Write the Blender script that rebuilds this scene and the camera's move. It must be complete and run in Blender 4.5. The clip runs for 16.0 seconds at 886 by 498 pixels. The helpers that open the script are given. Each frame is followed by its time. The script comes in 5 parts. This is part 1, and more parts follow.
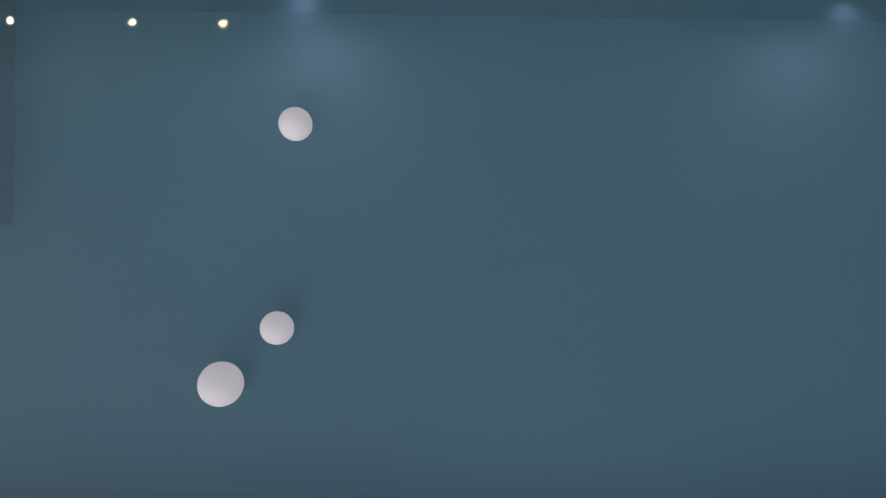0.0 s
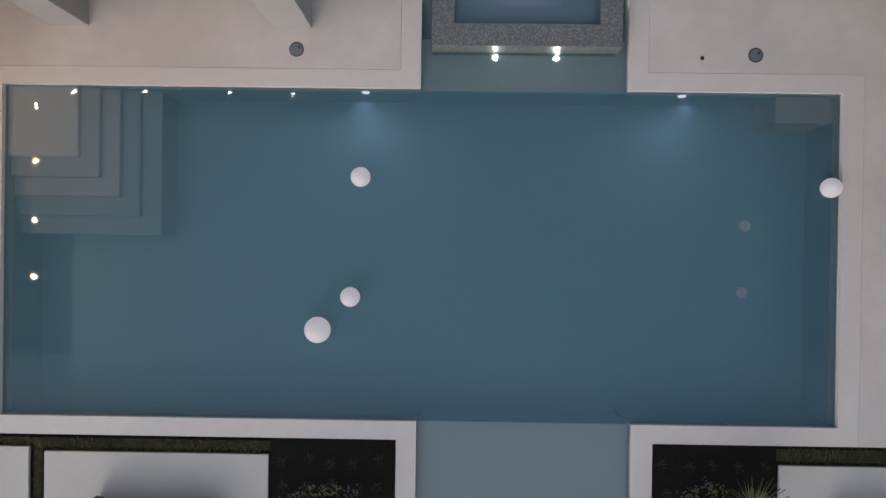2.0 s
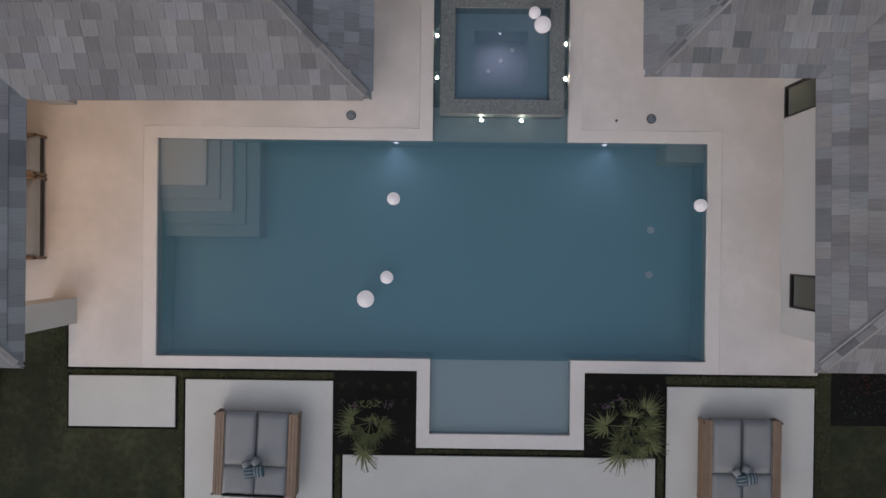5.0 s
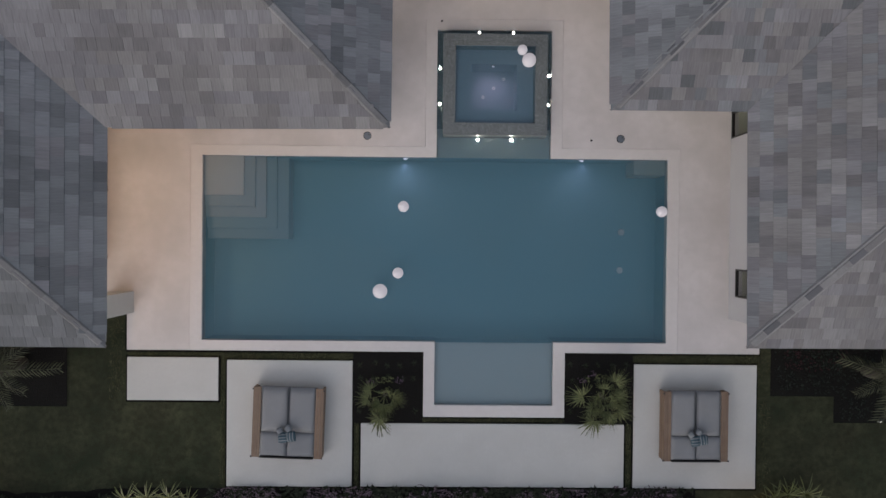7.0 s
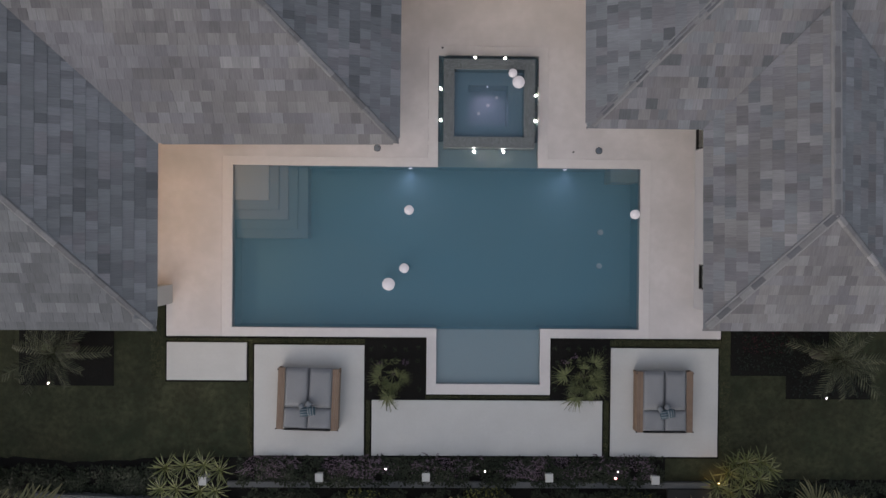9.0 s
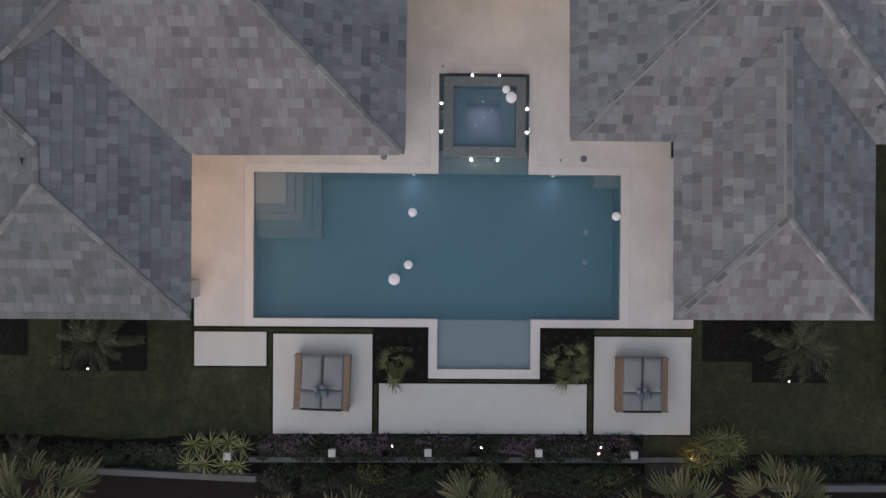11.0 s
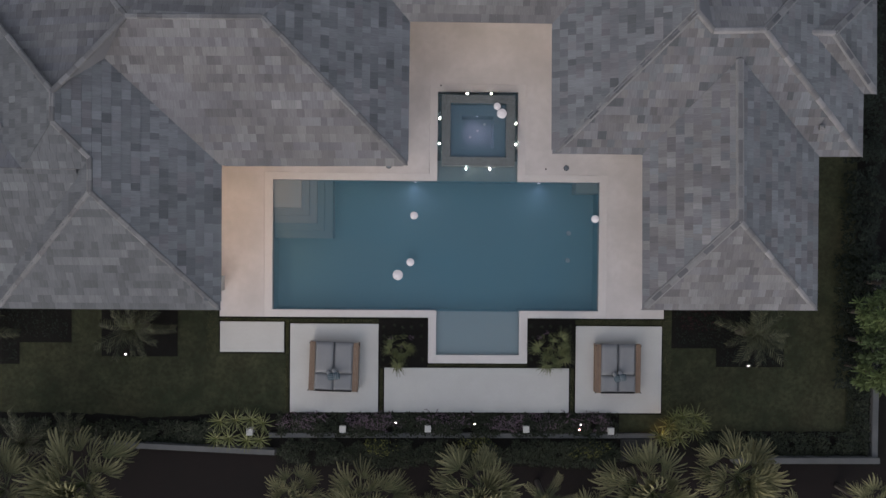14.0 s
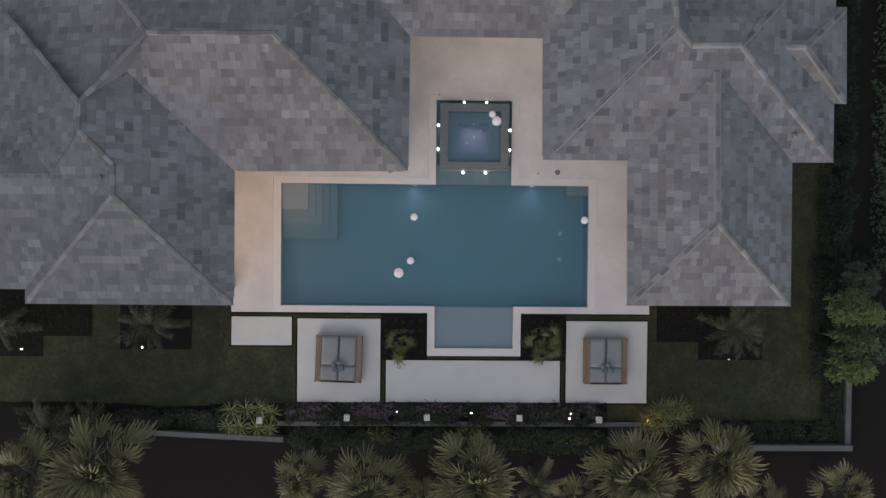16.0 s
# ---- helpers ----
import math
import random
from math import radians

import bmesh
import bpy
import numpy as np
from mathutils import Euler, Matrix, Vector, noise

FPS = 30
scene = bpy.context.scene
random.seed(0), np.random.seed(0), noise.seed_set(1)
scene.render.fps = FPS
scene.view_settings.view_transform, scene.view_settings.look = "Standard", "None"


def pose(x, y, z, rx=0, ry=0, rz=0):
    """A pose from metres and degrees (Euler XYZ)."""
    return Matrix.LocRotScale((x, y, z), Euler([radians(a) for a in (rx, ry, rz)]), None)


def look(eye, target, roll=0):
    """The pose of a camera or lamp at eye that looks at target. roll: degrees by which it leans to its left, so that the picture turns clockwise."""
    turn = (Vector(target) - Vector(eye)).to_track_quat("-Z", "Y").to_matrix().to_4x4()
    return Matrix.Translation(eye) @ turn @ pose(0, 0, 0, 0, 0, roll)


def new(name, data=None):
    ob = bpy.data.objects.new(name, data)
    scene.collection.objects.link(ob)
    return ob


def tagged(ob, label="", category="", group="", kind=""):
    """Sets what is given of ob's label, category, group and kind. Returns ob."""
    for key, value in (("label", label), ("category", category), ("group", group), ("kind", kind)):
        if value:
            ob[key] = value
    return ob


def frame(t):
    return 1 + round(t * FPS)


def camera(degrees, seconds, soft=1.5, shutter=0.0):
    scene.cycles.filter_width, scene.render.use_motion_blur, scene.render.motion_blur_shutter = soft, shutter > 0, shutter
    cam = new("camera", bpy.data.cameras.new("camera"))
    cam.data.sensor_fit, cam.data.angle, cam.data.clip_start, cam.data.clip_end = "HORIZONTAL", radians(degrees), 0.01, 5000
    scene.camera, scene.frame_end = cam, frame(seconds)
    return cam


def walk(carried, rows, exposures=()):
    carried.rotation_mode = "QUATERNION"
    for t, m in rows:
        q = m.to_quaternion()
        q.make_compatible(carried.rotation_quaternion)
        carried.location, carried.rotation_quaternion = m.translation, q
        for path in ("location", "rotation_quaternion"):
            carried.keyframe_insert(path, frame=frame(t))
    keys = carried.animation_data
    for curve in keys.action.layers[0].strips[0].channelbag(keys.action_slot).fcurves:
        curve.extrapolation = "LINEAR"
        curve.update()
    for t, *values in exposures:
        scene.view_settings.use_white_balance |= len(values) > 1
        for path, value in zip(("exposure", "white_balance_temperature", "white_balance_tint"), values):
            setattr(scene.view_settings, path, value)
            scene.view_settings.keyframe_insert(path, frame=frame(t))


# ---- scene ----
cam = camera(72.0, 16.0)
PATH = [
    (0.0, 0.465, 0.105, 5.215, -0.29, 0.46, 1.00),
    (0.5, 0.450, 0.110, 5.850, -0.30, 0.44, 0.95),
    (1.0, 0.418, 0.135, 6.830, -0.30, 0.44, 0.90),
    (1.5, 0.420, 0.140, 7.880, -0.30, 0.44, 0.85),
    (2.0, 0.425, 0.140, 8.850, -0.30, 0.45, 0.80),
    (2.5, 0.432, 0.140, 9.720, -0.30, 0.46, 0.75),
    (3.0, 0.446, 0.147, 10.494, -0.29, 0.47, 0.74),
    (3.5, 0.458, 0.129, 11.225, -0.29, 0.46, 0.76),
    (4.0, 0.429, 0.083, 12.047, -0.30, 0.46, 0.73),
    (6.5, 0.084, 0.177, 15.374, -0.54, -0.48, 0.59),
    (7.0, 0.017, 0.189, 15.989, -0.62, -0.63, 0.56),
    (7.5, -0.030, 0.188, 16.571, -0.66, -0.72, 0.55),
    (8.0, -0.058, 0.171, 17.166, -0.61, -0.79, 0.52),
    (8.5, -0.076, 0.147, 17.723, -0.55, -0.81, 0.50),
    (9.0, -0.089, 0.132, 18.250, -0.54, -0.83, 0.50),
    (11.5, -0.183, 0.136, 20.730, -0.64, -0.98, 0.48),
    (12.0, -0.174, 0.144, 21.181, -0.64, -0.96, 0.48),
    (12.5, -0.160, 0.148, 21.603, -0.69, -0.93, 0.47),
    (13.0, -0.176, 0.163, 22.006, -0.74, -0.98, 0.49),
    (13.5, -0.196, 0.179, 22.397, -0.77, -1.05, 0.49),
    (14.0, -0.211, 0.191, 22.782, -0.79, -1.12, 0.49),
    (14.5, -0.220, 0.210, 23.158, -0.82, -1.15, 0.48),
    (15.0, -0.202, 0.220, 23.506, -0.84, -1.14, 0.52),
    (15.5, -0.166, 0.226, 23.861, -0.87, -1.09, 0.53),
    (16.0, -0.145, 0.232, 24.204, -0.89, -1.06, 0.52),
]
walk(cam, [(t, pose(x, y, z, rx, ry, rz)) for t, x, y, z, rx, ry, rz in PATH], [(0.0, 0.68, 6450, 14), (16.0, 0.68, 6450, 14)])

# world and light
world = bpy.data.worlds.new("dusk")
scene.world = world
world.use_nodes = True
wn = world.node_tree.nodes
sky = wn.new("ShaderNodeTexSky")
sky.sky_type = "NISHITA"
sky.sun_disc = False
SUN_UP, SUN_TURN = 27.0, 207.0
sky.sun_elevation, sky.sun_rotation = radians(SUN_UP), radians(SUN_TURN)
sky.air_density, sky.dust_density, sky.ozone_density = 1.2, 2.0, 1.5
wn["Background"].inputs["Strength"].default_value = 0.145
haze = wn.new("ShaderNodeHueSaturation")  # thin high overcast greys the sky
haze.inputs["Saturation"].default_value = 0.5
world.node_tree.links.new(sky.outputs[0], haze.inputs["Color"])
world.node_tree.links.new(haze.outputs[0], wn["Background"].inputs["Color"])

sun_data = bpy.data.lights.new("sun", "SUN")
sun_data.energy, sun_data.angle, sun_data.color = 0.14, radians(110), (1.0, 0.84, 0.72)
sun_ob = new("sun", sun_data)
sun_ob.matrix_world = look((-6.5, -12.8, 9), (0, 0, 0))


# ---------------------------------------------------------------- materials
def material(name, base=(0.5, 0.5, 0.5), rough=0.7, metal=0.0, coarse=0.0, fine=0.0, scale=1.0, bump=0.0, bscale=60.0, tint=None, emit=None, power=0.0, vary=0.0, spec=0.5, patches=None, blotch=0.0):
    """Procedural surface: base colour with coarse stains and fine grain (object space), relief, optional variation per piece."""
    m = bpy.data.materials.new(name)
    m.use_nodes = True
    nt = m.node_tree
    N, L = nt.nodes, nt.links
    p = N["Principled BSDF"]
    p.inputs["Roughness"].default_value, p.inputs["Metallic"].default_value = rough, metal
    p.inputs["Specular IOR Level"].default_value = spec
    p.inputs["Base Color"].default_value = (*base, 1)
    geo = N.new("ShaderNodeNewGeometry")
    col = None
    if coarse or fine or vary:
        rgb = N.new("ShaderNodeRGB")
        rgb.outputs[0].default_value = (*base, 1)
        col = rgb.outputs[0]

        def mixed(colour, fac, amount, to):
            mx = N.new("ShaderNodeMix")
            mx.data_type = "RGBA"
            rng = N.new("ShaderNodeMapRange")
            rng.inputs["From Min"].default_value, rng.inputs["From Max"].default_value = 0.35, 0.68
            rng.inputs["To Max"].default_value = amount
            L.new(fac, rng.inputs["Value"])
            L.new(rng.outputs[0], mx.inputs["Factor"])
            L.new(colour, mx.inputs[6])
            mx.inputs[7].default_value = (*to, 1)
            return mx.outputs[2]
        other = tint or tuple(c * 0.55 for c in base)
        if coarse:
            n1 = N.new("ShaderNodeTexNoise")
            n1.inputs["Scale"].default_value, n1.inputs["Detail"].default_value = scale, 5
            L.new(geo.outputs["Position"], n1.inputs["Vector"])
            col = mixed(col, n1.outputs["Fac"], coarse, other)
        if patches:
            n4 = N.new("ShaderNodeTexNoise")
            n4.inputs["Scale"].default_value, n4.inputs["Detail"].default_value = scale * 3.1, 6
            L.new(geo.outputs["Position"], n4.inputs["Vector"])
            col = mixed(col, n4.outputs["Fac"], 0.8, patches)
            n5 = N.new("ShaderNodeTexNoise")
            n5.inputs["Scale"].default_value, n5.inputs["Detail"].default_value = scale * 17, 6
            L.new(geo.outputs["Position"], n5.inputs["Vector"])
            col = mixed(col, n5.outputs["Fac"], 0.75, tuple(c * 0.5 for c in base))
        if blotch:
            n6 = N.new("ShaderNodeTexNoise")
            n6.inputs["Scale"].default_value, n6.inputs["Detail"].default_value = scale * 6, 6
            L.new(geo.outputs["Position"], n6.inputs["Vector"])
            col = mixed(col, n6.outputs["Fac"], blotch, other)
        if fine:
            n2 = N.new("ShaderNodeTexNoise")
            n2.inputs["Scale"].default_value, n2.inputs["Detail"].default_value = bscale, 3
            L.new(geo.outputs["Position"], n2.inputs["Vector"])
            col = mixed(col, n2.outputs["Fac"], fine, tuple(c * 0.5 for c in base))
        if vary:
            info = N.new("ShaderNodeObjectInfo")
            add = N.new("ShaderNodeMath")
            add.operation = "ADD"
            L.new(info.outputs["Random"], add.inputs[0])
            L.new(geo.outputs["Random Per Island"], add.inputs[1])
            fr = N.new("ShaderNodeMath")
            fr.operation = "FRACT"
            L.new(add.outputs[0], fr.inputs[0])
            hsv = N.new("ShaderNodeHueSaturation")
            rng = N.new("ShaderNodeMapRange")
            rng.inputs["To Min"].default_value, rng.inputs["To Max"].default_value = 1 - vary, 1 + vary
            L.new(fr.outputs[0], rng.inputs["Value"])
            L.new(rng.outputs[0], hsv.inputs["Value"])
            L.new(col, hsv.inputs["Color"])
            col = hsv.outputs[0]
        L.new(col, p.inputs["Base Color"])
    if bump:
        n3 = N.new("ShaderNodeTexNoise")
        n3.inputs["Scale"].default_value, n3.inputs["Detail"].default_value = bscale, 4
        L.new(geo.outputs["Position"], n3.inputs["Vector"])
        b = N.new("ShaderNodeBump")
        b.inputs["Strength"].default_value, b.inputs["Distance"].default_value = bump, 0.02
        L.new(n3.outputs["Fac"], b.inputs["Height"])
        L.new(b.outputs[0], p.inputs["Normal"])
    if emit:
        p.inputs["Emission Color"].default_value = (*emit, 1)
        p.inputs["Emission Strength"].default_value = power
    return m


def water_material(name, tint, rough=0.01, scatter=(0.082, 0.153, 0.188), turbid=0.40):
    """Clear water: lets light through with a tint, mirrors by Fresnel, with faint ripples."""
    m = bpy.data.materials.new(name)
    m.use_nodes = True
    nt = m.node_tree
    N, L = nt.nodes, nt.links
    N.remove(N["Principled BSDF"])
    tr, gl, fr, mx = N.new("ShaderNodeBsdfTransparent"), N.new("ShaderNodeBsdfGlossy"), N.new("ShaderNodeFresnel"), N.new("ShaderNodeMixShader")
    tr.inputs["Color"].default_value = (*tint, 1)
    gl.inputs["Roughness"].default_value = rough
    fr.inputs["IOR"].default_value = 1.33
    geo, noise_tex, b = N.new("ShaderNodeNewGeometry"), N.new("ShaderNodeTexNoise"), N.new("ShaderNodeBump")
    noise_tex.inputs["Scale"].default_value, noise_tex.inputs["Detail"].default_value = 1.6, 2
    b.inputs["Strength"].default_value, b.inputs["Distance"].default_value = 0.02, 0.05
    L.new(geo.outputs["Position"], noise_tex.inputs["Vector"])
    L.new(noise_tex.outputs["Fac"], b.inputs["Height"])
    L.new(b.outputs[0], gl.inputs["Normal"])
    # fine suspended particles scatter a share of the light
    cloud, murk = N.new("ShaderNodeBsdfDiffuse"), N.new("ShaderNodeMixShader")
    drift, tone = N.new("ShaderNodeTexNoise"), N.new("ShaderNodeMix")
    drift.inputs["Scale"].default_value, drift.inputs["Detail"].default_value = 0.32, 4
    L.new(geo.outputs["Position"], drift.inputs["Vector"])
    tone.data_type = "RGBA"
    tone.inputs[6].default_value = (scatter[0] * 1.14, scatter[1] * 0.98, scatter[2] * 0.88, 1)
    tone.inputs[7].default_value = (scatter[0] * 0.86, scatter[1] * 1.02, scatter[2] * 1.12, 1)
    L.new(drift.outputs["Fac"], tone.inputs["Factor"])
    L.new(tone.outputs[2], cloud.inputs["Color"])
    murk.inputs[0].default_value = turbid
    # lamps below the surface glow through it as well
    through_glow, both = N.new("ShaderNodeBsdfTranslucent"), N.new("ShaderNodeAddShader")
    through_glow.inputs["Color"].default_value = (*scatter, 1)
    L.new(cloud.outputs[0], both.inputs[0])
    L.new(through_glow.outputs[0], both.inputs[1])
    L.new(tr.outputs[0], murk.inputs[1])
    L.new(both.outputs[0], murk.inputs[2])
    L.new(fr.outputs[0], mx.inputs[0])
    L.new(murk.outputs[0], mx.inputs[1])
    L.new(gl.outputs[0], mx.inputs[2])
    L.new(mx.outputs[0], N["Material Output"].inputs[0])
    return m


def roof_material(name, base, spread=0.20):
    """Flat concrete roof tile, brushed down the slope, each tile a little different."""
    m = bpy.data.materials.new(name)
    m.use_nodes = True
    nt = m.node_tree
    N, L = nt.nodes, nt.links
    p = N["Principled BSDF"]
    p.inputs["Roughness"].default_value = 0.8
    p.inputs["Specular IOR Level"].default_value = 0.3
    geo, info = N.new("ShaderNodeNewGeometry"), N.new("ShaderNodeObjectInfo")
    add, fr = N.new("ShaderNodeMath"), N.new("ShaderNodeMath")
    add.operation, fr.operation = "ADD", "FRACT"
    L.new(info.outputs["Random"], add.inputs[0])
    L.new(geo.outputs["Random Per Island"], add.inputs[1])
    L.new(add.outputs[0], fr.inputs[0])
    rng_node, hsv = N.new("ShaderNodeMapRange"), N.new("ShaderNodeHueSaturation")
    rng_node.inputs["To Min"].default_value, rng_node.inputs["To Max"].default_value = 1 - spread, 1 + spread
    L.new(fr.outputs[0], rng_node.inputs["Value"])
    L.new(rng_node.outputs[0], hsv.inputs["Value"])
    hsv.inputs["Color"].default_value = (*base, 1)
    n1, n2 = N.new("ShaderNodeTexNoise"), N.new("ShaderNodeTexNoise")
    n1.inputs["Scale"].default_value, n2.inputs["Scale"].default_value = 0.8, 32
    n1.inputs["Detail"].default_value, n2.inputs["Detail"].default_value = 6, 4
    L.new(geo.outputs["Position"], n1.inputs["Vector"])
    uv, stretch = N.new("ShaderNodeTexCoord"), N.new("ShaderNodeVectorMath")
    stretch.operation = "MULTIPLY"
    stretch.inputs[1].default_value = (1.0, 0.09, 1.0)
    L.new(uv.outputs["UV"], stretch.inputs[0])
    L.new(stretch.outputs[0], n2.inputs["Vector"])
    last = hsv.outputs[0]
    for tex, amount in ((n1, 0.30), (n2, 0.30)):
        mx = N.new("ShaderNodeMix")
        mx.data_type, mx.blend_type = "RGBA", "OVERLAY"
        mx.inputs["Factor"].default_value = amount
        L.new(last, mx.inputs[6])
        L.new(tex.outputs["Fac"], mx.inputs[7])
        last = mx.outputs[2]
    L.new(last, p.inputs["Base Color"])
    bmp = N.new("ShaderNodeBump")
    bmp.inputs["Strength"].default_value, bmp.inputs["Distance"].default_value = 0.15, 0.01
    L.new(n2.outputs["Fac"], bmp.inputs["Height"])
    L.new(bmp.outputs[0], p.inputs["Normal"])
    return m


def speckle_material(name):
    """Polished speckled stone: pale and dark grains."""
    m = bpy.data.materials.new(name)
    m.use_nodes = True
    nt = m.node_tree
    N, L = nt.nodes, nt.links
    p = N["Principled BSDF"]
    p.inputs["Roughness"].default_value = 0.45
    geo, vor, ramp = N.new("ShaderNodeNewGeometry"), N.new("ShaderNodeTexVoronoi"), N.new("ShaderNodeValToRGB")
    vor.inputs["Scale"].default_value = 60
    ramp.color_ramp.interpolation = "CONSTANT"
    e = ramp.color_ramp.elements
    e[0].position, e[0].color = 0.0, (0.080, 0.087, 0.085, 1)
    e[1].position, e[1].color = 0.3, (0.130, 0.141, 0.136, 1)
    for pos, v in ((0.5, 0.10), (0.72, 0.178), (0.86, 0.135)):
        k = e.new(pos)
        k.color = (v * 0.95, v * 1.03, v, 1)
    sep = N.new("ShaderNodeSeparateColor")
    L.new(geo.outputs["Position"], vor.inputs["Vector"])
    L.new(vor.outputs["Color"], sep.inputs[0])
    L.new(sep.outputs[0], ramp.inputs[0])
    L.new(ramp.outputs[0], p.inputs["Base Color"])
    return m


def glass_material(name):
    m = bpy.data.materials.new(name)
    m.use_nodes = True
    p = m.node_tree.nodes["Principled BSDF"]
    p.inputs["Base Color"].default_value = (0.75, 0.8, 0.74, 1)
    p.inputs["Roughness"].default_value = 0.02
    p.inputs["Transmission Weight"].default_value = 1.0
    return m


def fan_material(name, hub, tip):
    """Palm leaf that turns from dark green at the hub to paler, tan fingertips, streaked along its length."""
    m = bpy.data.materials.new(name)
    m.use_nodes = True
    nt = m.node_tree
    N, L = nt.nodes, nt.links
    p = N["Principled BSDF"]
    p.inputs["Roughness"].default_value, p.inputs["Specular IOR Level"].default_value = 0.6, 0.12
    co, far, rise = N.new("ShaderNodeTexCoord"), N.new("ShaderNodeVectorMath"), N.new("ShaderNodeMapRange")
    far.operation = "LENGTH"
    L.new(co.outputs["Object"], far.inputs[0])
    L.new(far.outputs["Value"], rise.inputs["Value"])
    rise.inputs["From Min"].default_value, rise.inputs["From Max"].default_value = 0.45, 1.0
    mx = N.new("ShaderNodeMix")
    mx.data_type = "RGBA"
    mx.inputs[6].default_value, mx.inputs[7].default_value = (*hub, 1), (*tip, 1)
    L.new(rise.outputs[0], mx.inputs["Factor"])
    info, grain, add, spread, hsv = N.new("ShaderNodeObjectInfo"), N.new("ShaderNodeTexNoise"), N.new("ShaderNodeMath"), N.new("ShaderNodeMapRange"), N.new("ShaderNodeHueSaturation")
    grain.inputs["Scale"].default_value = 9
    L.new(co.outputs["Object"], grain.inputs["Vector"])
    L.new(info.outputs["Random"], add.inputs[0])
    L.new(grain.outputs["Fac"], add.inputs[1])
    L.new(add.outputs[0], spread.inputs["Value"])
    spread.inputs["From Max"].default_value = 1.6
    spread.inputs["To Min"].default_value, spread.inputs["To Max"].default_value = 0.55, 1.4
    L.new(spread.outputs[0], hsv.inputs["Value"])
    L.new(mx.outputs[2], hsv.inputs["Color"])
    L.new(hsv.outputs[0], p.inputs["Base Color"])
    return m


M_DECK = material("shell_stone", (0.53, 0.49, 0.465), 0.8, coarse=0.9, fine=0.18, scale=0.7, bump=0.15, bscale=90, tint=(0.41, 0.375, 0.345), blotch=0.35)
M_COPING = material("coping_stone", (0.52, 0.485, 0.455), 0.75, coarse=0.25, fine=0.15, scale=1.1, bump=0.12, bscale=110, tint=(0.44, 0.40, 0.37), blotch=0.3)
M_PAD = material("pale_concrete", (0.451, 0.442, 0.408), 0.85, coarse=0.55, fine=0.25, scale=1.7, bump=0.15, bscale=80, tint=(0.405, 0.39, 0.355), blotch=0.3)
# pool finishes: light lost to deeper water is painted in as bluer, darker plaster
M_PLASTER_DEEP = material('deep_water_tinted_finish', (0.195, 0.375, 0.412), 0.8, coarse=0.15, fine=0.12, scale=0.9, bump=0.1, bscale=70, tint=(0.168, 0.335, 0.38))
M_PLASTER = material('pale_pool_finish', (0.69, 0.66, 0.61), 0.8, coarse=0.15, fine=0.1, scale=1.0, bump=0.1, bscale=70, tint=(0.63, 0.61, 0.57))
M_BASIN = material('basin_finish', (0.50, 0.49, 0.43), 0.8, coarse=0.3, fine=0.15, scale=1.6, bump=0.1, bscale=70, tint=(0.43, 0.43, 0.38))
M_SPA = material('spa_finish', (0.33, 0.38, 0.42), 0.8, coarse=0.15, fine=0.12, scale=1.2, bump=0.1, bscale=70, tint=(0.29, 0.34, 0.40))
M_STEP_TEAL = material('low_step_depth_tint', (0.30, 0.37, 0.385), 0.8, coarse=0.15, fine=0.1, scale=1.0, bump=0.1, bscale=70, tint=(0.27, 0.34, 0.36))
M_STEP_BLUE = material('mid_step_depth_tint', (0.45, 0.435, 0.435), 0.8, coarse=0.15, fine=0.1, scale=1.0, bump=0.1, bscale=70, tint=(0.41, 0.40, 0.41))
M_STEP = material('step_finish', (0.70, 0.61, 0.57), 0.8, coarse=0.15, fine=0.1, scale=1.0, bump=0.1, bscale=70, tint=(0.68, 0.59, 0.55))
# basin floor colour darkened to hold the shade beside the spa
M_CHANNEL = material("shaded_channel_finish", (0.15, 0.17, 0.155), 0.8, coarse=0.4, fine=0.3, scale=3.0, bump=0.2, bscale=60)
M_WATER = water_material("pool_water", (0.90, 0.93, 0.93))
M_SPECKLE = speckle_material("speckled_stone")
ROOF_TONES = [roof_material("slate_grey_tile", (0.106, 0.110, 0.113)), roof_material("warm_grey_tile", (0.128, 0.122, 0.119)), roof_material("mid_grey_tile", (0.123, 0.119, 0.123)), roof_material("pale_grey_tile", (0.143, 0.138, 0.137)), roof_material("charcoal_tile", (0.083, 0.086, 0.089)), roof_material("dim_warm_tile", (0.107, 0.102, 0.102)), roof_material("blue_grey_tile", (0.122, 0.124, 0.129))]
M_ROOF = ROOF_TONES[2]
M_CAP_DARK = material("dark_cap_tile", (0.068, 0.068, 0.073), 0.8, coarse=0.4, fine=0.3, scale=2.0, bump=0.3, bscale=50, vary=0.15)
M_MORTAR = material("pale_mortar", (0.178, 0.173, 0.170), 0.9, coarse=0.4, fine=0.4, scale=3.0, bump=0.4, bscale=60)
M_CAP_WEST = material("weathered_cap_tile", (0.132, 0.128, 0.127), 0.8, coarse=0.5, fine=0.4, scale=2.6, bump=0.4, bscale=40, vary=0.30)
M_CAP = material("ridge_cap_tile", (0.172, 0.165, 0.163), 0.8, coarse=0.5, fine=0.4, scale=2.6, bump=0.4, bscale=40, vary=0.30)
M_WALL = material("pale_stucco", (0.37, 0.36, 0.355), 0.9, coarse=0.12, fine=0.1, scale=0.8, bump=0.25, bscale=140)
# darker copy of the wall stucco, with the columns' shade in its colour
M_COLUMN = material("shaded_column_stucco", (0.30, 0.287, 0.278), 0.9, coarse=0.15, fine=0.1, scale=0.9, bump=0.25, bscale=140)
M_FASCIA = material("white_trim", (0.34, 0.33, 0.33), 0.5, coarse=0.1, fine=0.05, scale=2)
